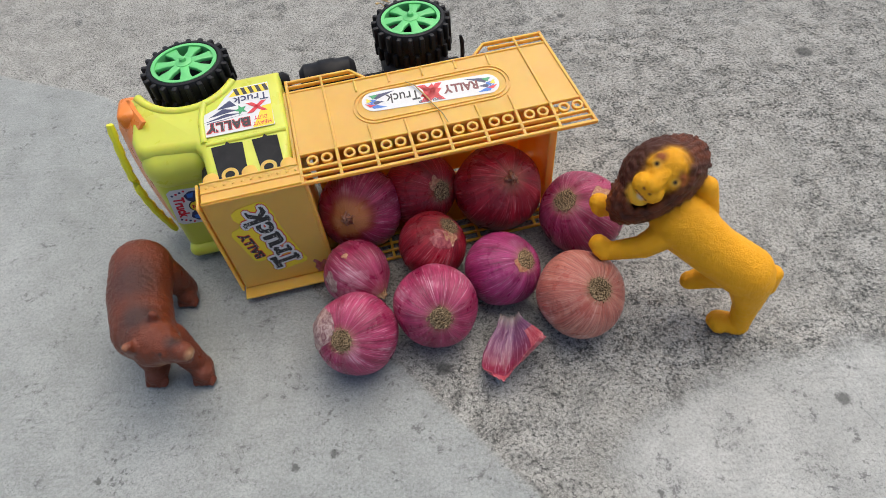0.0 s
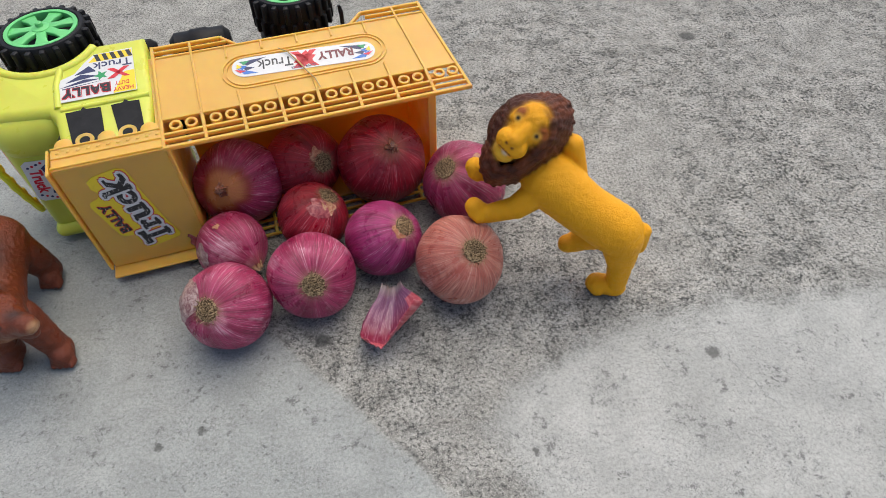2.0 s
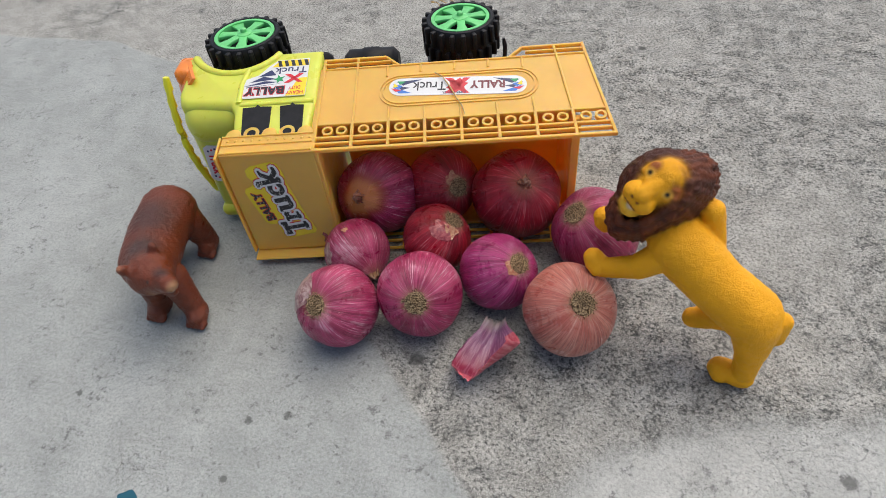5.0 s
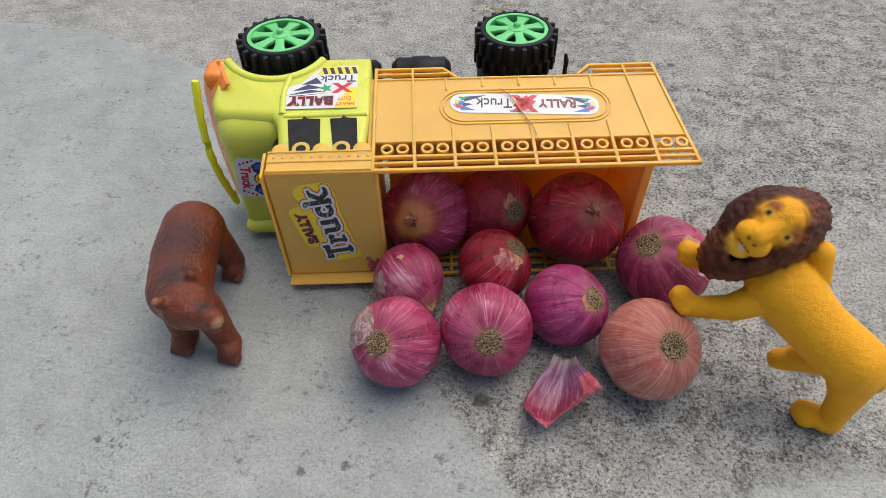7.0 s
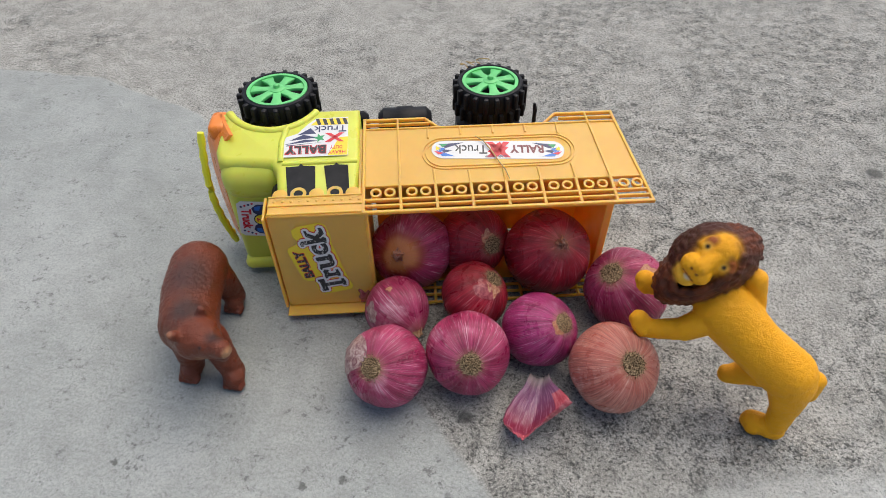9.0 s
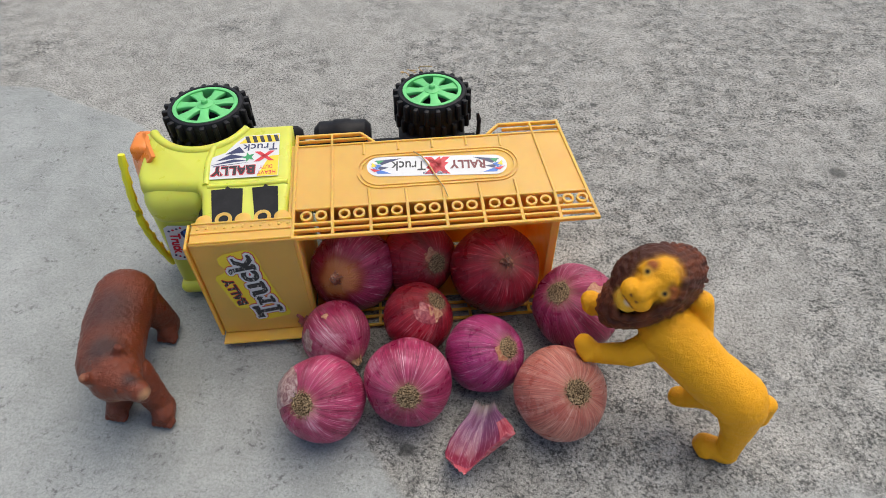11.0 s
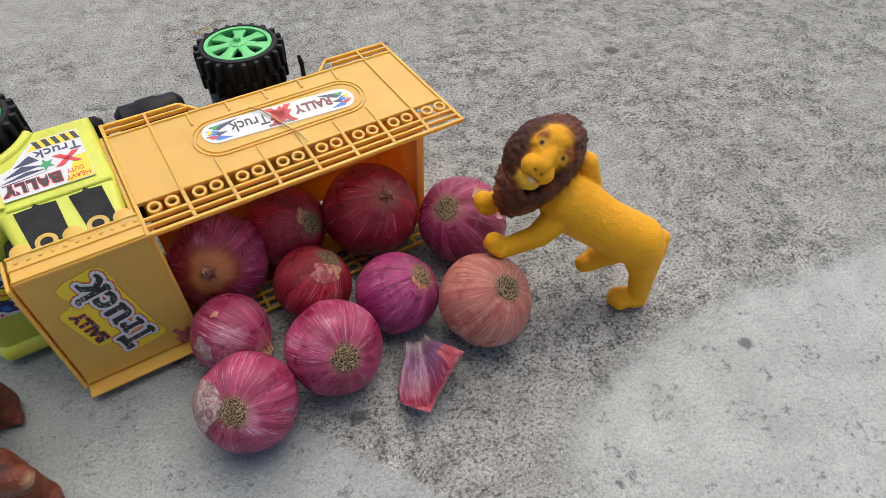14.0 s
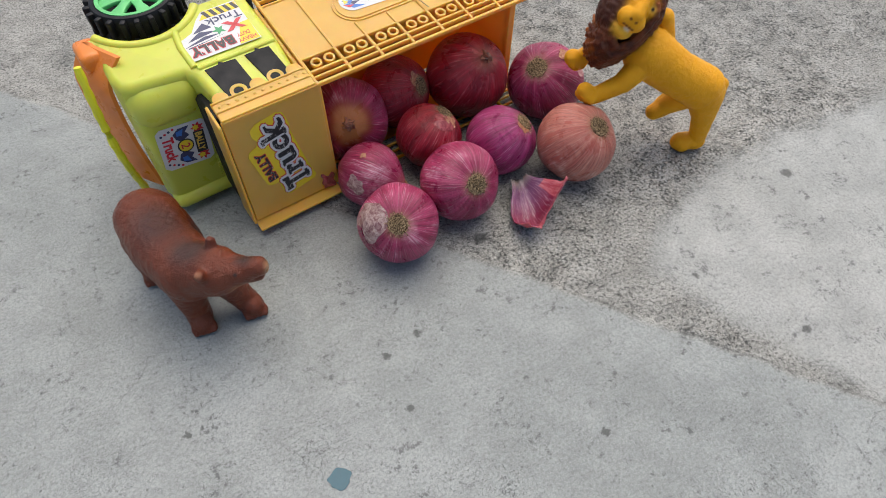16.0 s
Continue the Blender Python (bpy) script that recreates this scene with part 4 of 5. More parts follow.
# ---- onions ----
def build_onion(centre, radius, axis, skin, label, oblate=0.95, neck="root", tail=0.0, ochre=0.0, flakes=()):
    """A bulb with its visible end along axis. neck: root (flat fibrous disc) or tip (drawn-out dry neck)."""
    r = radius
    profile, steps = [], 36
    for i in range(steps + 1):
        t = math.pi * i / steps
        rr, z = r * math.sin(t) ** 0.92, -r * oblate * math.cos(t)
        u = i / steps
        if neck == "root":
            z -= r * 0.05 * math.exp(-((1 - u) / 0.10) ** 2)
        else:
            z += r * tail * math.exp(-((1 - u) / 0.13) ** 2)
        z -= r * 0.10 * math.exp(-(u / 0.08) ** 2)
        profile.append((rr if 0 < i < steps else 0.0, z))
    bm = bmesh.new()
    add_lathe(bm, profile, 72)
    bmesh.ops.recalc_face_normals(bm, faces=bm.faces[:])
    seed = Vector(centre) * 90
    for v in bm.verts:
        p = v.co.copy()
        lump = noise.noise(p * 26 + seed) * 0.045 + noise.noise(p * 70 + seed) * 0.012
        a = math.atan2(p.y, p.x)
        lump += 0.010 * math.sin(5 * a + seed.x) * (1 - abs(p.z / r) ** 2 if abs(p.z) < r else 0)
        v.co += p.normalized() * r * lump
    turn = Vector((0, 0, 1)).rotation_difference(Vector(axis)).to_matrix().to_4x4()
    base = Matrix.Translation(centre) @ turn
    low = min((base @ v.co).z for v in bm.verts)
    base = Matrix.Translation((0, 0, max(0.0, -low) if low < 0 else 0.0)) @ base
    top = max(v.co.z for v in bm.verts)
    ob = new("onion")
    ob.empty_display_size = 0.02
    ob.matrix_world = base
    tagged(ob, label, "onion", "spilled red onions")
    mesh_ob = part("bulb", bm, skin, ob)
    layer = mesh_ob.data.color_attributes.new("end", "FLOAT_COLOR", "POINT")
    for v in mesh_ob.data.vertices:
        d = math.hypot(v.co.x, v.co.y) / r
        wob = 0.10 * noise.noise(Vector((math.cos(math.atan2(v.co.y, v.co.x)) * 2, math.sin(math.atan2(v.co.y, v.co.x)) * 2, seed.x)))
        near = (1 - min(1.0, max(0.0, (d - 0.12) / 0.30))) if v.co.z > 0 else 0.0
        cap = max(0.0, min(1.0, (ochre + wob - d) / 0.42)) if ochre and v.co.z > 0 else 0.0
        layer.data[v.index].color = (near * (0.8 if neck == "root" else 0.35), cap, 0, 1)
    if neck == "root":
        bm = bmesh.new()
        rr = r * 0.27
        rng = random.Random(int(abs(seed.x * 1000)))
        add_lathe(bm, [(rr, top - r * 0.12), (rr * 0.9, top + r * 0.005), (rr * 0.5, top + r * 0.02), (0.0, top + r * 0.01)], 18)
        for k in range(260):
            a, d = rng.uniform(0, math.tau), rr * math.sqrt(rng.random())
            b = a + rng.uniform(-2.6, 2.6)
            x, y = d * math.cos(a), d * math.sin(a)
            h = rng.uniform(0.0004, 0.0019)
            s = rng.uniform(0.0010, 0.0032)
            z = top + r * (0.015 - 0.06 * (d / rr) ** 3)
            q = [(x, y, z), (x + 0.5 * s * math.cos(b), y + 0.5 * s * math.sin(b), z + h), (x + s * math.cos(b), y + s * math.sin(b), z + h * rng.uniform(0.5, 1.3))]
            add_strand(bm, q, 0.00028)
        part("root", bm, ROOT, ob, "dry brown tangle of root fibres")
    else:
        bm = bmesh.new()
        rng = random.Random(int(abs(seed.y * 1000)))
        for k in range(24):
            a = k * math.tau / 24 + rng.uniform(-0.2, 0.2)
            d = r * 0.15 * rng.uniform(0.25, 1.0)
            q = [(d * 1.5 * math.cos(a), d * 1.5 * math.sin(a), top - r * 0.10), (d * math.cos(a), d * math.sin(a), top + r * 0.02), (d * 0.5 * math.cos(a + 1), d * 0.5 * math.sin(a + 1), top + r * rng.uniform(0.05, 0.14))]
            add_strand(bm, q, r * 0.03)
        part("neck", bm, NECK if tail < 0.15 else DRY, ob, "dry withered neck")
    co = np.array([v.co for v in mesh_ob.data.vertices])
    lengths = np.linalg.norm(co, axis=1)
    ways = co / lengths[:, None]
    for toward, size, seedling, tint in flakes:
        out = (base.to_3x3().inverted() @ Vector(toward)).normalized()
        flat = out.orthogonal().normalized()
        other = out.cross(flat)
        bm = bmesh.new()
        rows = []
        for i in range(9):
            ringed = []
            for k in range(28):
                t = k * math.tau / 28
                edge = size * (0.75 + 0.55 * noise.noise(Vector((math.cos(t) * 1.3, math.sin(t) * 1.3, seedling))))
                q = (out + (flat * math.cos(t) + other * math.sin(t)) * edge * i / 8).normalized()
                swell = 1.006 + 0.02 * noise.noise(q * 6 + Vector((seedling, 0, 0))) * i / 8 + (0.028 if i == 8 and k % 5 == 0 else 0.0)
                lift = skin_height(q, ways, lengths)
                ringed.append(bm.verts.new(q * lift * swell))
            rows.append(ringed)
        for a, b in zip(rows, rows[1:]):
            for k in range(28):
                bm.faces.new((a[k], a[(k + 1) % 28], b[(k + 1) % 28], b[k]))
        bmesh.ops.remove_doubles(bm, verts=bm.verts[:], dist=1e-6)
        bmesh.ops.recalc_face_normals(bm, faces=bm.faces[:])
        part("skin_flake", bm, tint, ob, "torn papery flake of outer skin")
    return ob


def skin_height(way, ways, lengths):
    """How far the bulb's surface lies along a direction from its centre."""
    return float(lengths[np.argmax(ways @ np.array(way))]) * 1.004


def add_strand(bm, pts, w):
    """A three-sided thread."""
    rows = []
    for x, y, z in pts:
        rows.append([bm.verts.new((x + w * math.cos(k * 2.1), y + w * math.sin(k * 2.1), z)) for k in range(3)])
    for a, b in zip(rows, rows[1:]):
        for k in range(3):
            bm.faces.new((a[k], a[(k + 1) % 3], b[(k + 1) % 3], b[k]))
    bm.faces.new(rows[-1])


ONIONS = [
    ((-0.0729, 0.3961, 0.0405), 0.0380, (-0.12, -0.81, 0.57), PINK_SKIN, "dark red onion with an orange-brown neck, inside the tipped bed", 0.93, "tip", 0.10, 0.66),
    ((-0.0170, 0.4200, 0.0380), 0.0345, (0.65, -0.59, 0.48), RED_SKIN, "dark red onion with frayed root at the back of the bed", 0.95, "root", 0.0, 0.0, [((0.45, -0.55, 0.72), 0.24, 4.0, TAN_FLAKE)]),
    ((0.0539, 0.4114, 0.0430), 0.0400, (0.28, -0.50, 0.82), RED_SKIN, "large glossy deep-red onion with a shrivelled neck, inside the bed", 0.93, "tip", 0.05),
    ((0.1263, 0.3807, 0.0371), 0.0376, (-0.51, -0.25, 0.82), PINK_SKIN, "pink onion with pale shed patches under the lion's paw", 0.94, "root", 0.0, 0.0, [((0.35, -0.30, 0.88), 0.34, 7.0, TAN_FLAKE), ((0.75, -0.35, 0.55), 0.40, 9.0, PALE_FLAKE)]),
    ((-0.0726, 0.3296, 0.0320), 0.0288, (0.72, -0.69, -0.02), PINK_SKIN, "small pink-red onion with a pale pointed tip", 0.97, "tip", 0.20, 0.0, [((-0.62, -0.62, 0.40), 0.36, 6.0, GREY_FLAKE), ((-0.15, -0.10, 0.98), 0.12, 2.0, TAN_FLAKE)]),
    ((-0.0061, 0.3561, 0.0325), 0.0305, (0.58, 0.09, 0.81), RED_SKIN, "crimson onion with torn papery skin round its root", 0.92, "root", 0.0, 0.0, [((0.25, -0.45, 0.85), 0.42, 3.0, ROSE_FLAKE), ((0.55, -0.35, 0.75), 0.30, 8.0, TAN_FLAKE)]),
    ((0.0530, 0.3272, 0.0305), 0.0320, (0.62, -0.26, 0.74), PURPLE_SKIN, "purple onion with frayed pale root end", 0.97, "root", 0.0, 0.0, [((0.45, -0.45, 0.75), 0.26, 5.0, TAN_FLAKE)]),
    ((-0.0678, 0.2685, 0.0315), 0.0333, (-0.20, -0.63, 0.75), PINK_SKIN, "pink striped onion with a grey flaking skin patch", 0.96, "root", 0.0, 0.0, [((-0.74, -0.16, 0.66), 0.72, 1.0, GREY_FLAKE)]),
    ((-0.0039, 0.2914, 0.0324), 0.0346, (0.16, -0.79, 0.60), PINK_SKIN, "round pink striped onion with brown root disc", 0.95, "root", 0.0),
    ((0.1139, 0.2961, 0.0340), 0.0357, (0.30, -0.45, 0.84), PALE_SKIN, "pale copper-pink onion with a wide brown root disc", 0.95, "root", 0.0),
]
for row in ONIONS:
    build_onion(*row)


# loose peel
def build_peel():
    bm = bmesh.new()
    nu, nv = 26, 20
    rows, info = [], []
    for i in range(nu + 1):
        u = i / nu
        row = []
        for j in range(nv + 1):
            v = -1 + 2 * j / nv
            half = float(np.interp(u, (0, 0.2, 0.4, 0.6, 0.8, 0.92, 1), (0.0075, 0.0095, 0.0150, 0.0188, 0.0190, 0.0165, 0.0105)))
            cx, cy = 0.0570 - 0.0085 * u, 0.2930 - 0.0560 * u
            x = cx + half * v + 0.016 * max(0.0, v) ** 2.2 * u
            y = cy - 0.006 * u * (1 - v * v) + 0.012 * max(0.0, v) * u
            z = 0.0025 + 0.006 * v * v * (1 - u * 0.4) + 0.036 * max(0.0, v - 0.10) ** 1.6 * u + 0.015 * (max(0.0, u - 0.62) / 0.38) ** 2 + 0.009 * (1 - u) * 0.7
            z += 0.0008 * math.sin(9 * v + 5 * u) + (0.0012 * noise.noise(Vector((x * 300, y * 300, 0))) if u > 0.1 else 0)
            if i == 0:
                y += 0.0018 * math.sin(j * 2.3)
            if i == nu:
                y += 0.0010 * math.sin(j * 1.9)
            row.append(bm.verts.new((x, y, max(0.0008, z))))
            info.append((u, v * 0.5 + 0.5, max(0.0, min(1.0, (u - 0.86) / 0.06), min(1.0, (v - 0.70) / 0.1) if u > 0.35 else 0.0)))
        rows.append(row)
    for a, b in zip(rows, rows[1:]):
        for j in range(nv):
            bm.faces.new((a[j], a[j + 1], b[j + 1], b[j]))
    ob = part("onion_peel", bm, PEEL)
    layer = ob.data.color_attributes.new("uvw", "FLOAT_COLOR", "POINT")
    for k, c in enumerate(info):
        layer.data[k].color = (*c, 1)
    thick = ob.modifiers.new("thickness", "SOLIDIFY")
    thick.thickness, thick.offset = 0.0005, 1.0
    return tagged(ob, "curled piece of loose purple-pink onion skin on the concrete", "onion peel")


build_peel()


# ---- toy animals ----
def figure(name, limbs, paints, material, voxel, spots=(), fur=0.0006, fur_scale=220.0, spacing=0.25, ease=5):
    """One moulded figure out of tapered limbs (start, end, radius, radius, paint index, squash), fused and painted by the nearest limb."""
    bm = bmesh.new()
    balls = []
    for p, q, r0, r1, paint in limbs:
        p, q = Vector(p), Vector(q)
        steps = max(1, int((q - p).length / ((spacing if max(r0, r1) < 0.005 else 0.10) * min(r0, r1))))
        for i in range(steps + 1):
            s = i / steps
            balls.append((p.lerp(q, s), r0 + (r1 - r0) * s, paint))
    bmesh.ops.create_icosphere(bm, subdivisions=3, radius=1.0)
    bm.verts.index_update()
    ball = np.array([v.co for v in bm.verts])
    tris = np.array([[v.index for v in f.verts] for f in bm.faces])
    bm.free()
    rng = random.Random(3)
    turns = [np.array(Euler([rng.uniform(0, 6.28) for _ in range(3)]).to_matrix()) for _ in range(16)]
    verts = np.concatenate([np.array(c) + r * (ball @ turns[k % 16]) for k, (c, r, _) in enumerate(balls)])
    faces = np.concatenate([tris + k * len(ball) for k in range(len(balls))])
    mesh = bpy.data.meshes.new(name)
    mesh.from_pydata(verts.tolist(), [], faces.tolist())
    rough = new(name, mesh)
    fuse = rough.modifiers.new("fuse", "REMESH")
    fuse.mode, fuse.voxel_size, fuse.use_smooth_shade = "VOXEL", voxel, True
    soft = rough.modifiers.new("soft", "SMOOTH")
    soft.factor, soft.iterations = 0.5, ease
    mesh = bpy.data.meshes.new_from_object(rough.evaluated_get(bpy.context.evaluated_depsgraph_get()))
    bpy.data.objects.remove(rough)
    mesh.name = name
    n = len(mesh.vertices)
    co = np.empty(n * 3, np.float32)
    mesh.vertices.foreach_get("co", co)
    co = co.reshape(-1, 3)
    nor = np.empty(n * 3, np.float32)
    mesh.vertices.foreach_get("normal", nor)
    nor = nor.reshape(-1, 3)
    weight = np.zeros((n, len(paints)))
    for p, q, r0, r1, paint in limbs:
        p, q = np.array(p, np.float32), np.array(q, np.float32)
        run = np.clip((co - p) @ (q - p) / max(1e-9, float((q - p) @ (q - p))), 0, 1)
        d = np.linalg.norm(co - p - run[:, None] * (q - p), axis=1) - (r0 + (r1 - r0) * run)
        weight[:, paint] = np.maximum(weight[:, paint], np.exp(-np.maximum(d, -0.002) / 0.0016))
    weight = weight ** 2
    weight /= weight.sum(1, keepdims=True)
    color = weight @ np.array(paints)
    for c, r, rgb in spots:
        near = np.clip(1.6 - 1.3 * np.linalg.norm(co - np.array(c), axis=1) / r, 0, 1)[:, None]
        color = color * (1 - near) + near * np.array(rgb)
    for k in range(n):
        h = noise.noise(Vector(co[k]) * fur_scale) * fur
        co[k] += nor[k] * h * (1.0 + 1.5 * weight[k, 2:].sum() if len(paints) > 2 else 1.0)
    co[:, 2] -= min(0.0, co[:, 2].min()) if co[:, 2].min() < 0 else co[:, 2].min()
    mesh.vertices.foreach_set("co", co.ravel())
    layer = mesh.color_attributes.new("paint", "FLOAT_COLOR", "POINT")
    layer.data.foreach_set("color", np.c_[color, np.ones(n)].astype(np.float32).ravel())
    mesh.materials.clear()
    mesh.materials.append(material)
    mesh.shade_smooth()
    return new(name, mesh)


def lion_limbs():
    """Rearing lion: fur yellow 0, muzzle 1, mane 2 (last)."""
    face = Vector((-0.40, -0.81, 0.40)).normalized()
    side = Vector((0.66, -0.57, -0.49)).normalized()
    side = (side - face * side.dot(face)).normalized()
    down = face.cross(side)
    if down.z > 0:
        down = -down
    mid = Vector((0.159, 0.310, 0.156))

    def at(s, d, f):
        return mid + side * s + down * d + face * f

    limbs = [
        ((0.234, 0.290, 0.067), (0.208, 0.301, 0.082), 0.0205, 0.0200, 0),
        ((0.208, 0.301, 0.082), (0.183, 0.315, 0.100), 0.0200, 0.0222, 0),
        ((0.238, 0.286, 0.062), (0.241, 0.280, 0.040), 0.0172, 0.0112, 0),
        ((0.241, 0.280, 0.040), (0.242, 0.277, 0.016), 0.0106, 0.0084, 0),
        ((0.242, 0.277, 0.0095), (0.228, 0.282, 0.0085), 0.0090, 0.0088, 0),
        ((0.228, 0.278, 0.0070), (0.226, 0.283, 0.0070), 0.0070, 0.0070, 0),
        ((0.230, 0.302, 0.050), (0.214, 0.305, 0.040), 0.0140, 0.0095, 0),
        ((0.214, 0.305, 0.038), (0.204, 0.305, 0.035), 0.0090, 0.0078, 0),
        ((0.180, 0.309, 0.100), (0.158, 0.307, 0.081), 0.0125, 0.0092, 0),
        ((0.158, 0.307, 0.081), (0.136, 0.313, 0.0690), 0.0088, 0.0074, 0),
        ((0.132, 0.3145, 0.0690), (0.127, 0.317, 0.0740), 0.0085, 0.0075, 0),
        ((0.130, 0.310, 0.0690), (0.1255, 0.313, 0.0720), 0.0050, 0.0045, 0),
        ((0.128, 0.319, 0.0660), (0.1245, 0.320, 0.0700), 0.0050, 0.0045, 0),
        ((0.182, 0.334, 0.112), (0.160, 0.345, 0.094), 0.0120, 0.0088, 0),
        ((0.160, 0.345, 0.094), (0.140, 0.350, 0.0830), 0.0080, 0.0075, 0),
        ((0.138, 0.350, 0.0800), (0.131, 0.350, 0.0850), 0.0085, 0.0078, 0),
        ((0.133, 0.346, 0.0790), (0.129, 0.346, 0.0820), 0.0050, 0.0045, 0),
        ((0.199, 0.326, 0.124), (0.207, 0.319, 0.099), 0.0080, 0.0060, 0),
        ((0.254, 0.287, 0.066), (0.254, 0.283, 0.052), 0.0070, 0.0050, 0),
        (at(0, -0.003, -0.013), at(0, 0.006, -0.011), 0.0125, 0.0130, 0),
        (at(-0.0075, -0.0015, -0.0085), at(-0.0085, 0.002, -0.008), 0.0062, 0.0062, 0),
        (at(0.0075, -0.0015, -0.0085), at(0.0085, 0.002, -0.008), 0.0062, 0.0062, 0),
        (at(0, -0.002, -0.0055), at(0, 0.011, 0.003), 0.0052, 0.0062, 0),
        (at(-0.0045, 0.0155, -0.001), at(0.0045, 0.0155, -0.001), 0.0078, 0.0078, 0),
        (at(-0.0015, 0.0255, -0.007), at(0.0015, 0.0250, -0.005), 0.0070, 0.0074, 1),
        (at(0, 0.008, -0.025), at(0, 0.016, -0.027), 0.0235, 0.0240, 2),
        (at(0.004, 0.026, -0.024), at(0.008, 0.036, -0.034), 0.0150, 0.0120, 2),
    ]
    rng = random.Random(5)
    for ring, (inner, outer, back) in enumerate(((0.0178, 0.0200, -0.009), (0.0200, 0.0230, -0.013), (0.0222, 0.0246, -0.018), (0.0234, 0.0250, -0.024), (0.0232, 0.0240, -0.031), (0.0215, 0.0225, -0.038))):
        count = 52
        for k in range(count):
            t = math.tau * (k + 0.5 * (ring % 2)) / count
            wide, tall = 0.82 + 0.03 * ring, 1.90 if math.sin(t) > 0 else 1.30
            grip = 0.76 if ring == 0 else 0.90
            a, b = inner * rng.uniform(0.97, 1.05), outer * rng.uniform(1.03, 1.09)
            p = at(0.0048 + grip * a * wide * math.cos(t), 0.0118 + grip * a * tall * math.sin(t), back + 0.003)
            t += 0.16 + rng.uniform(-0.10, 0.10)
            q = at(0.0068 + b * wide * math.cos(t), 0.0140 + b * tall * math.sin(t), back - 0.015)
            shade = 3 if rng.random() < 0.42 else 2
            if ring > 2 and math.sin(t) > 0.1 and rng.random() < 0.6:
                shade = 4
            limbs.append((p, q, 0.0028 * rng.uniform(0.8, 1.2), 0.0015, shade))
    return limbs, at


LION_PARTS, lion_at = lion_limbs()
RIMS = [(tuple(lion_at(s * 0.0088, 0.0003, -0.0028)), 0.0036, (0.80, 0.42, 0.05)) for s in (-1, 1)]
EYES = [(tuple(lion_at(s * 0.0088, 0.0003, -0.0026)), 0.0019, (0.008, 0.006, 0.004)) for s in (-1, 1)]
MOUTH = [(tuple(lion_at(0.001, 0.0215, 0.0010)), 0.0034, (0.75, 0.66, 0.55))]
BROW = [(tuple(lion_at(s * 0.0110, -0.0045, -0.004)), 0.0050, (0.32, 0.08, 0.010)) for s in (-1, 1)]
NOSE = [(tuple(lion_at(s * 0.0026, 0.0150, 0.0068)), 0.0014, (0.26, 0.07, 0.01)) for s in (-1, 1)] + [(tuple(lion_at(s * 0.0030, 0.0205, 0.0040)), 0.0016, (0.30, 0.09, 0.015)) for s in (-1.4, -0.5, 0.5, 1.4)]
lion = figure("lion_figure", LION_PARTS, [(0.94, 0.42, 0.004), (0.93, 0.50, 0.03), (0.065, 0.013, 0.004), (0.150, 0.032, 0.007), (0.42, 0.110, 0.008)], LION_PAINT, 0.00085, BROW + RIMS + EYES + MOUTH + NOSE, 0.0003, 300.0, 0.3, 3)
tagged(lion, "orange-yellow toy lion with dark brown mane rearing against onions", "toy lion")

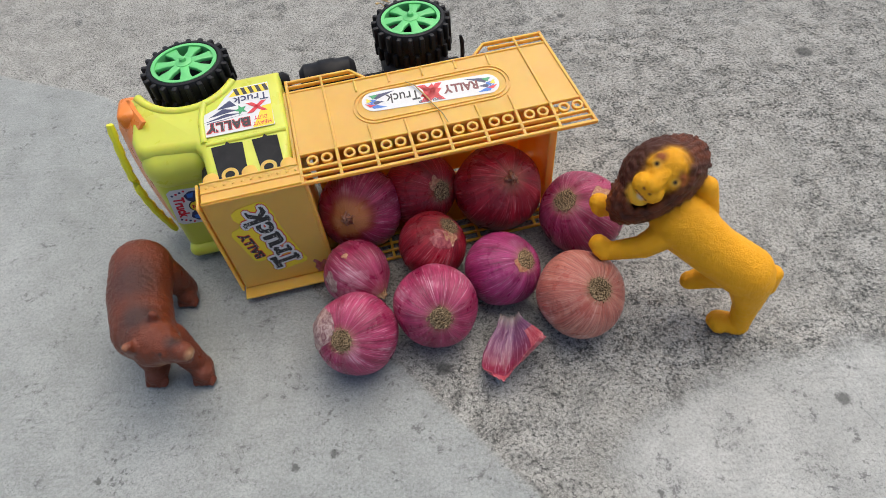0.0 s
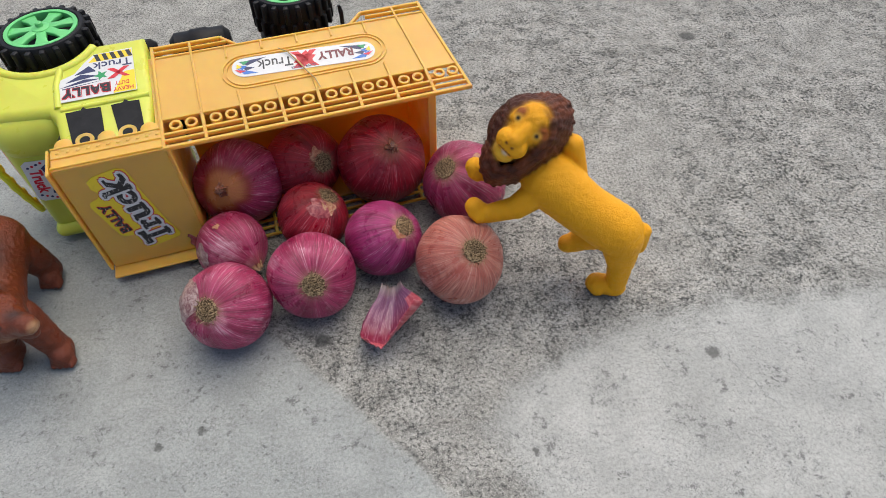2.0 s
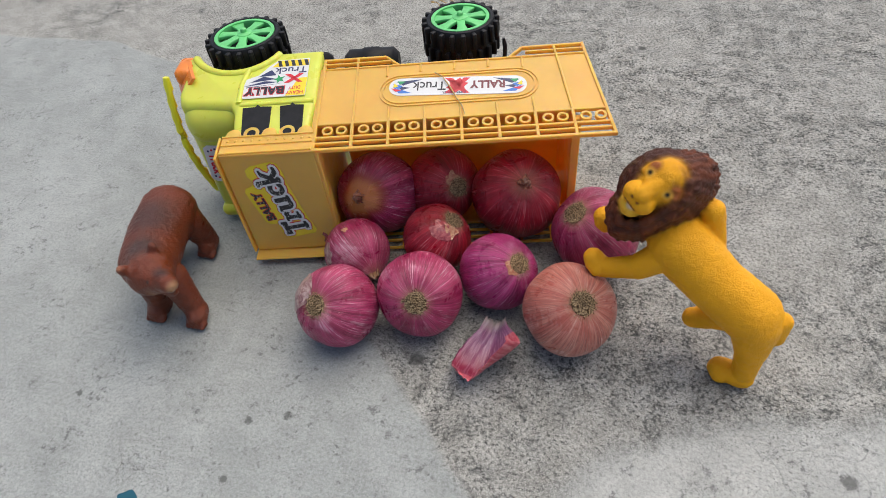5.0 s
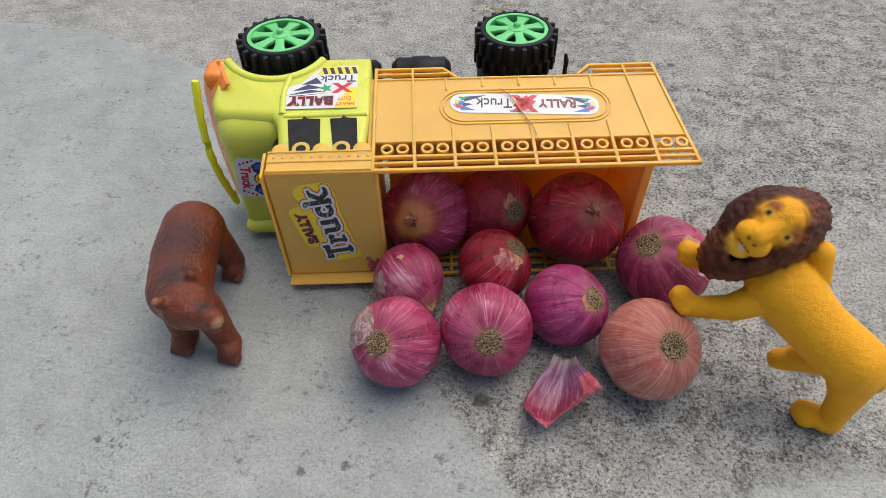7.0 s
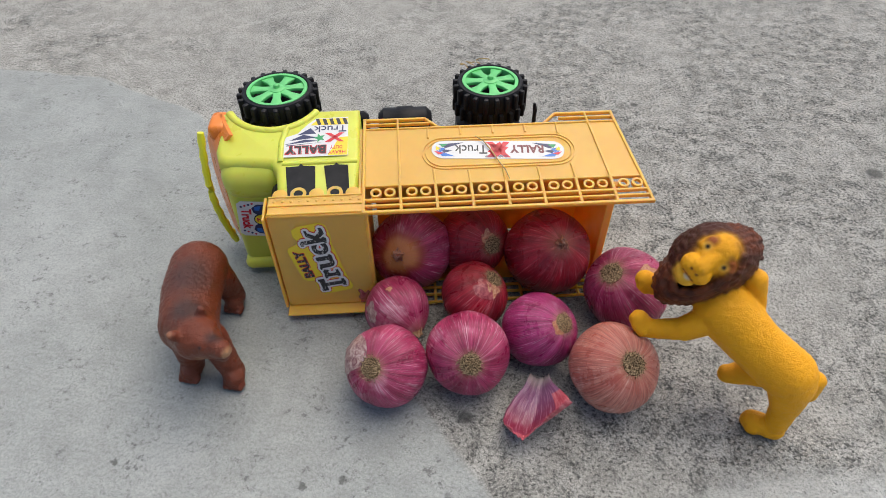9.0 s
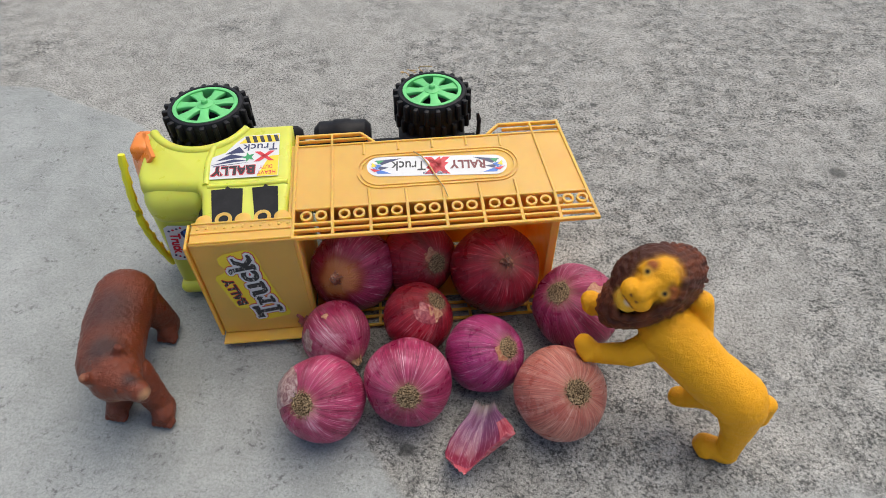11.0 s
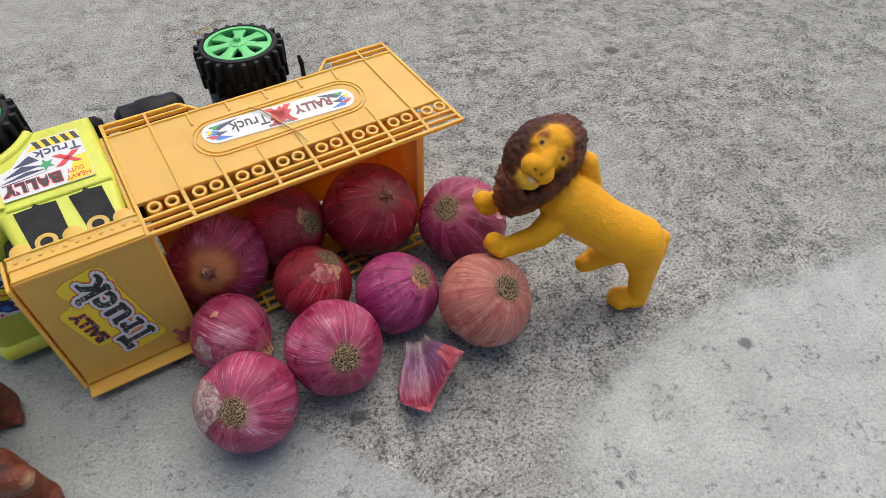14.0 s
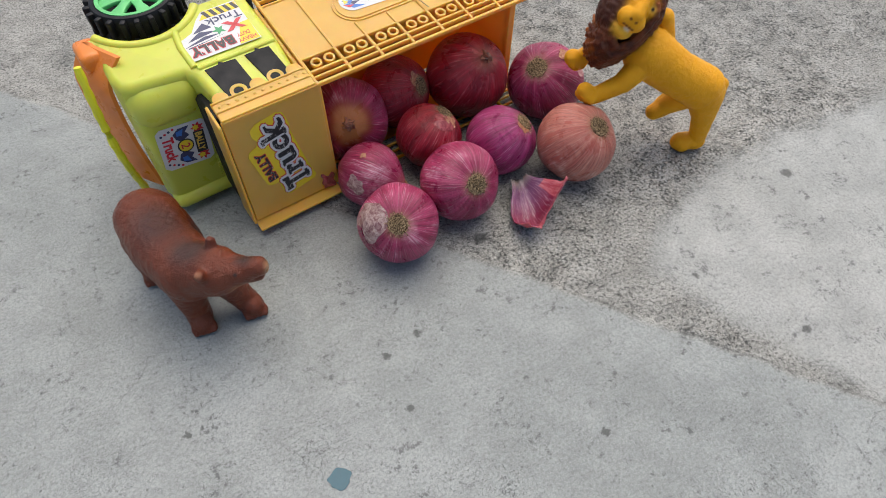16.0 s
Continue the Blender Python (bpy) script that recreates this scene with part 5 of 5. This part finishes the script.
BEAR_PARTS = [
    ((-0.253, 0.329, 0.051), (-0.245, 0.298, 0.053), 0.0255, 0.0245, 0),
    ((-0.245, 0.298, 0.053), (-0.229, 0.264, 0.058), 0.0245, 0.0235, 0),
    ((-0.229, 0.264, 0.060), (-0.209, 0.245, 0.071), 0.0215, 0.0180, 0),
    ((-0.209, 0.245, 0.071), (-0.191, 0.236, 0.0755), 0.0165, 0.0095, 0),
    ((-0.191, 0.236, 0.0765), (-0.1805, 0.2316, 0.0800), 0.0084, 0.0074, 0),
    ((-0.188, 0.235, 0.0690), (-0.182, 0.2325, 0.0690), 0.0060, 0.0042, 0),
    ((-0.217, 0.235, 0.083), (-0.218, 0.232, 0.0880), 0.0048, 0.0040, 0),
    ((-0.207, 0.256, 0.085), (-0.206, 0.257, 0.0905), 0.0044, 0.0034, 0),
    ((-0.238, 0.263, 0.045), (-0.238, 0.259, 0.014), 0.0135, 0.0100, 0),
    ((-0.238, 0.258, 0.009), (-0.2375, 0.251, 0.0080), 0.0100, 0.0088, 0),
    ((-0.213, 0.263, 0.045), (-0.203, 0.258, 0.014), 0.0130, 0.0098, 0),
    ((-0.201, 0.257, 0.009), (-0.1975, 0.251, 0.0080), 0.0100, 0.0088, 0),
    ((-0.240, 0.331, 0.040), (-0.234, 0.336, 0.014), 0.0150, 0.0105, 0),
    ((-0.233, 0.336, 0.0095), (-0.231, 0.329, 0.0085), 0.0100, 0.0085, 0),
    ((-0.264, 0.322, 0.040), (-0.268, 0.320, 0.014), 0.0150, 0.0105, 0),
    ((-0.268, 0.320, 0.0095), (-0.267, 0.312, 0.0085), 0.0100, 0.0085, 0),
]
for foot in ((-0.2375, 0.2435), (-0.1975, 0.2435), (-0.231, 0.3215), (-0.267, 0.3045)):
    for shift in (-0.0065, -0.002, 0.0025, 0.007):
        BEAR_PARTS.append(((foot[0] + shift, foot[1] + 0.004, 0.005), (foot[0] + shift, foot[1] + 0.0005, 0.0035), 0.0034, 0.0026, 0))
BEAR_SPOTS = [((-0.240, 0.300, 0.082), 0.026, (0.065, 0.016, 0.010)), ((-0.222, 0.262, 0.086), 0.018, (0.055, 0.018, 0.013)), ((-0.188, 0.238, 0.088), 0.008, (0.05, 0.018, 0.012)),
              ((-0.1745, 0.2292, 0.0800), 0.0052, (0.45, 0.24, 0.12)), ((-0.197, 0.232, 0.0630), 0.009, (0.33, 0.13, 0.05)), ((-0.2185, 0.2300, 0.0915), 0.0030, (0.34, 0.14, 0.07)), ((-0.1965, 0.2300, 0.0805), 0.0018, (0.006, 0.004, 0.004))]
bear = figure("bear_figure", BEAR_PARTS, [(0.160, 0.029, 0.007), (0.1, 0.02, 0.01)], BEAR_PAINT, 0.0010, BEAR_SPOTS, 0.0005, 260.0, 0.12, 12)
tagged(bear, "reddish-brown plastic toy bear standing on the concrete", "toy bear")
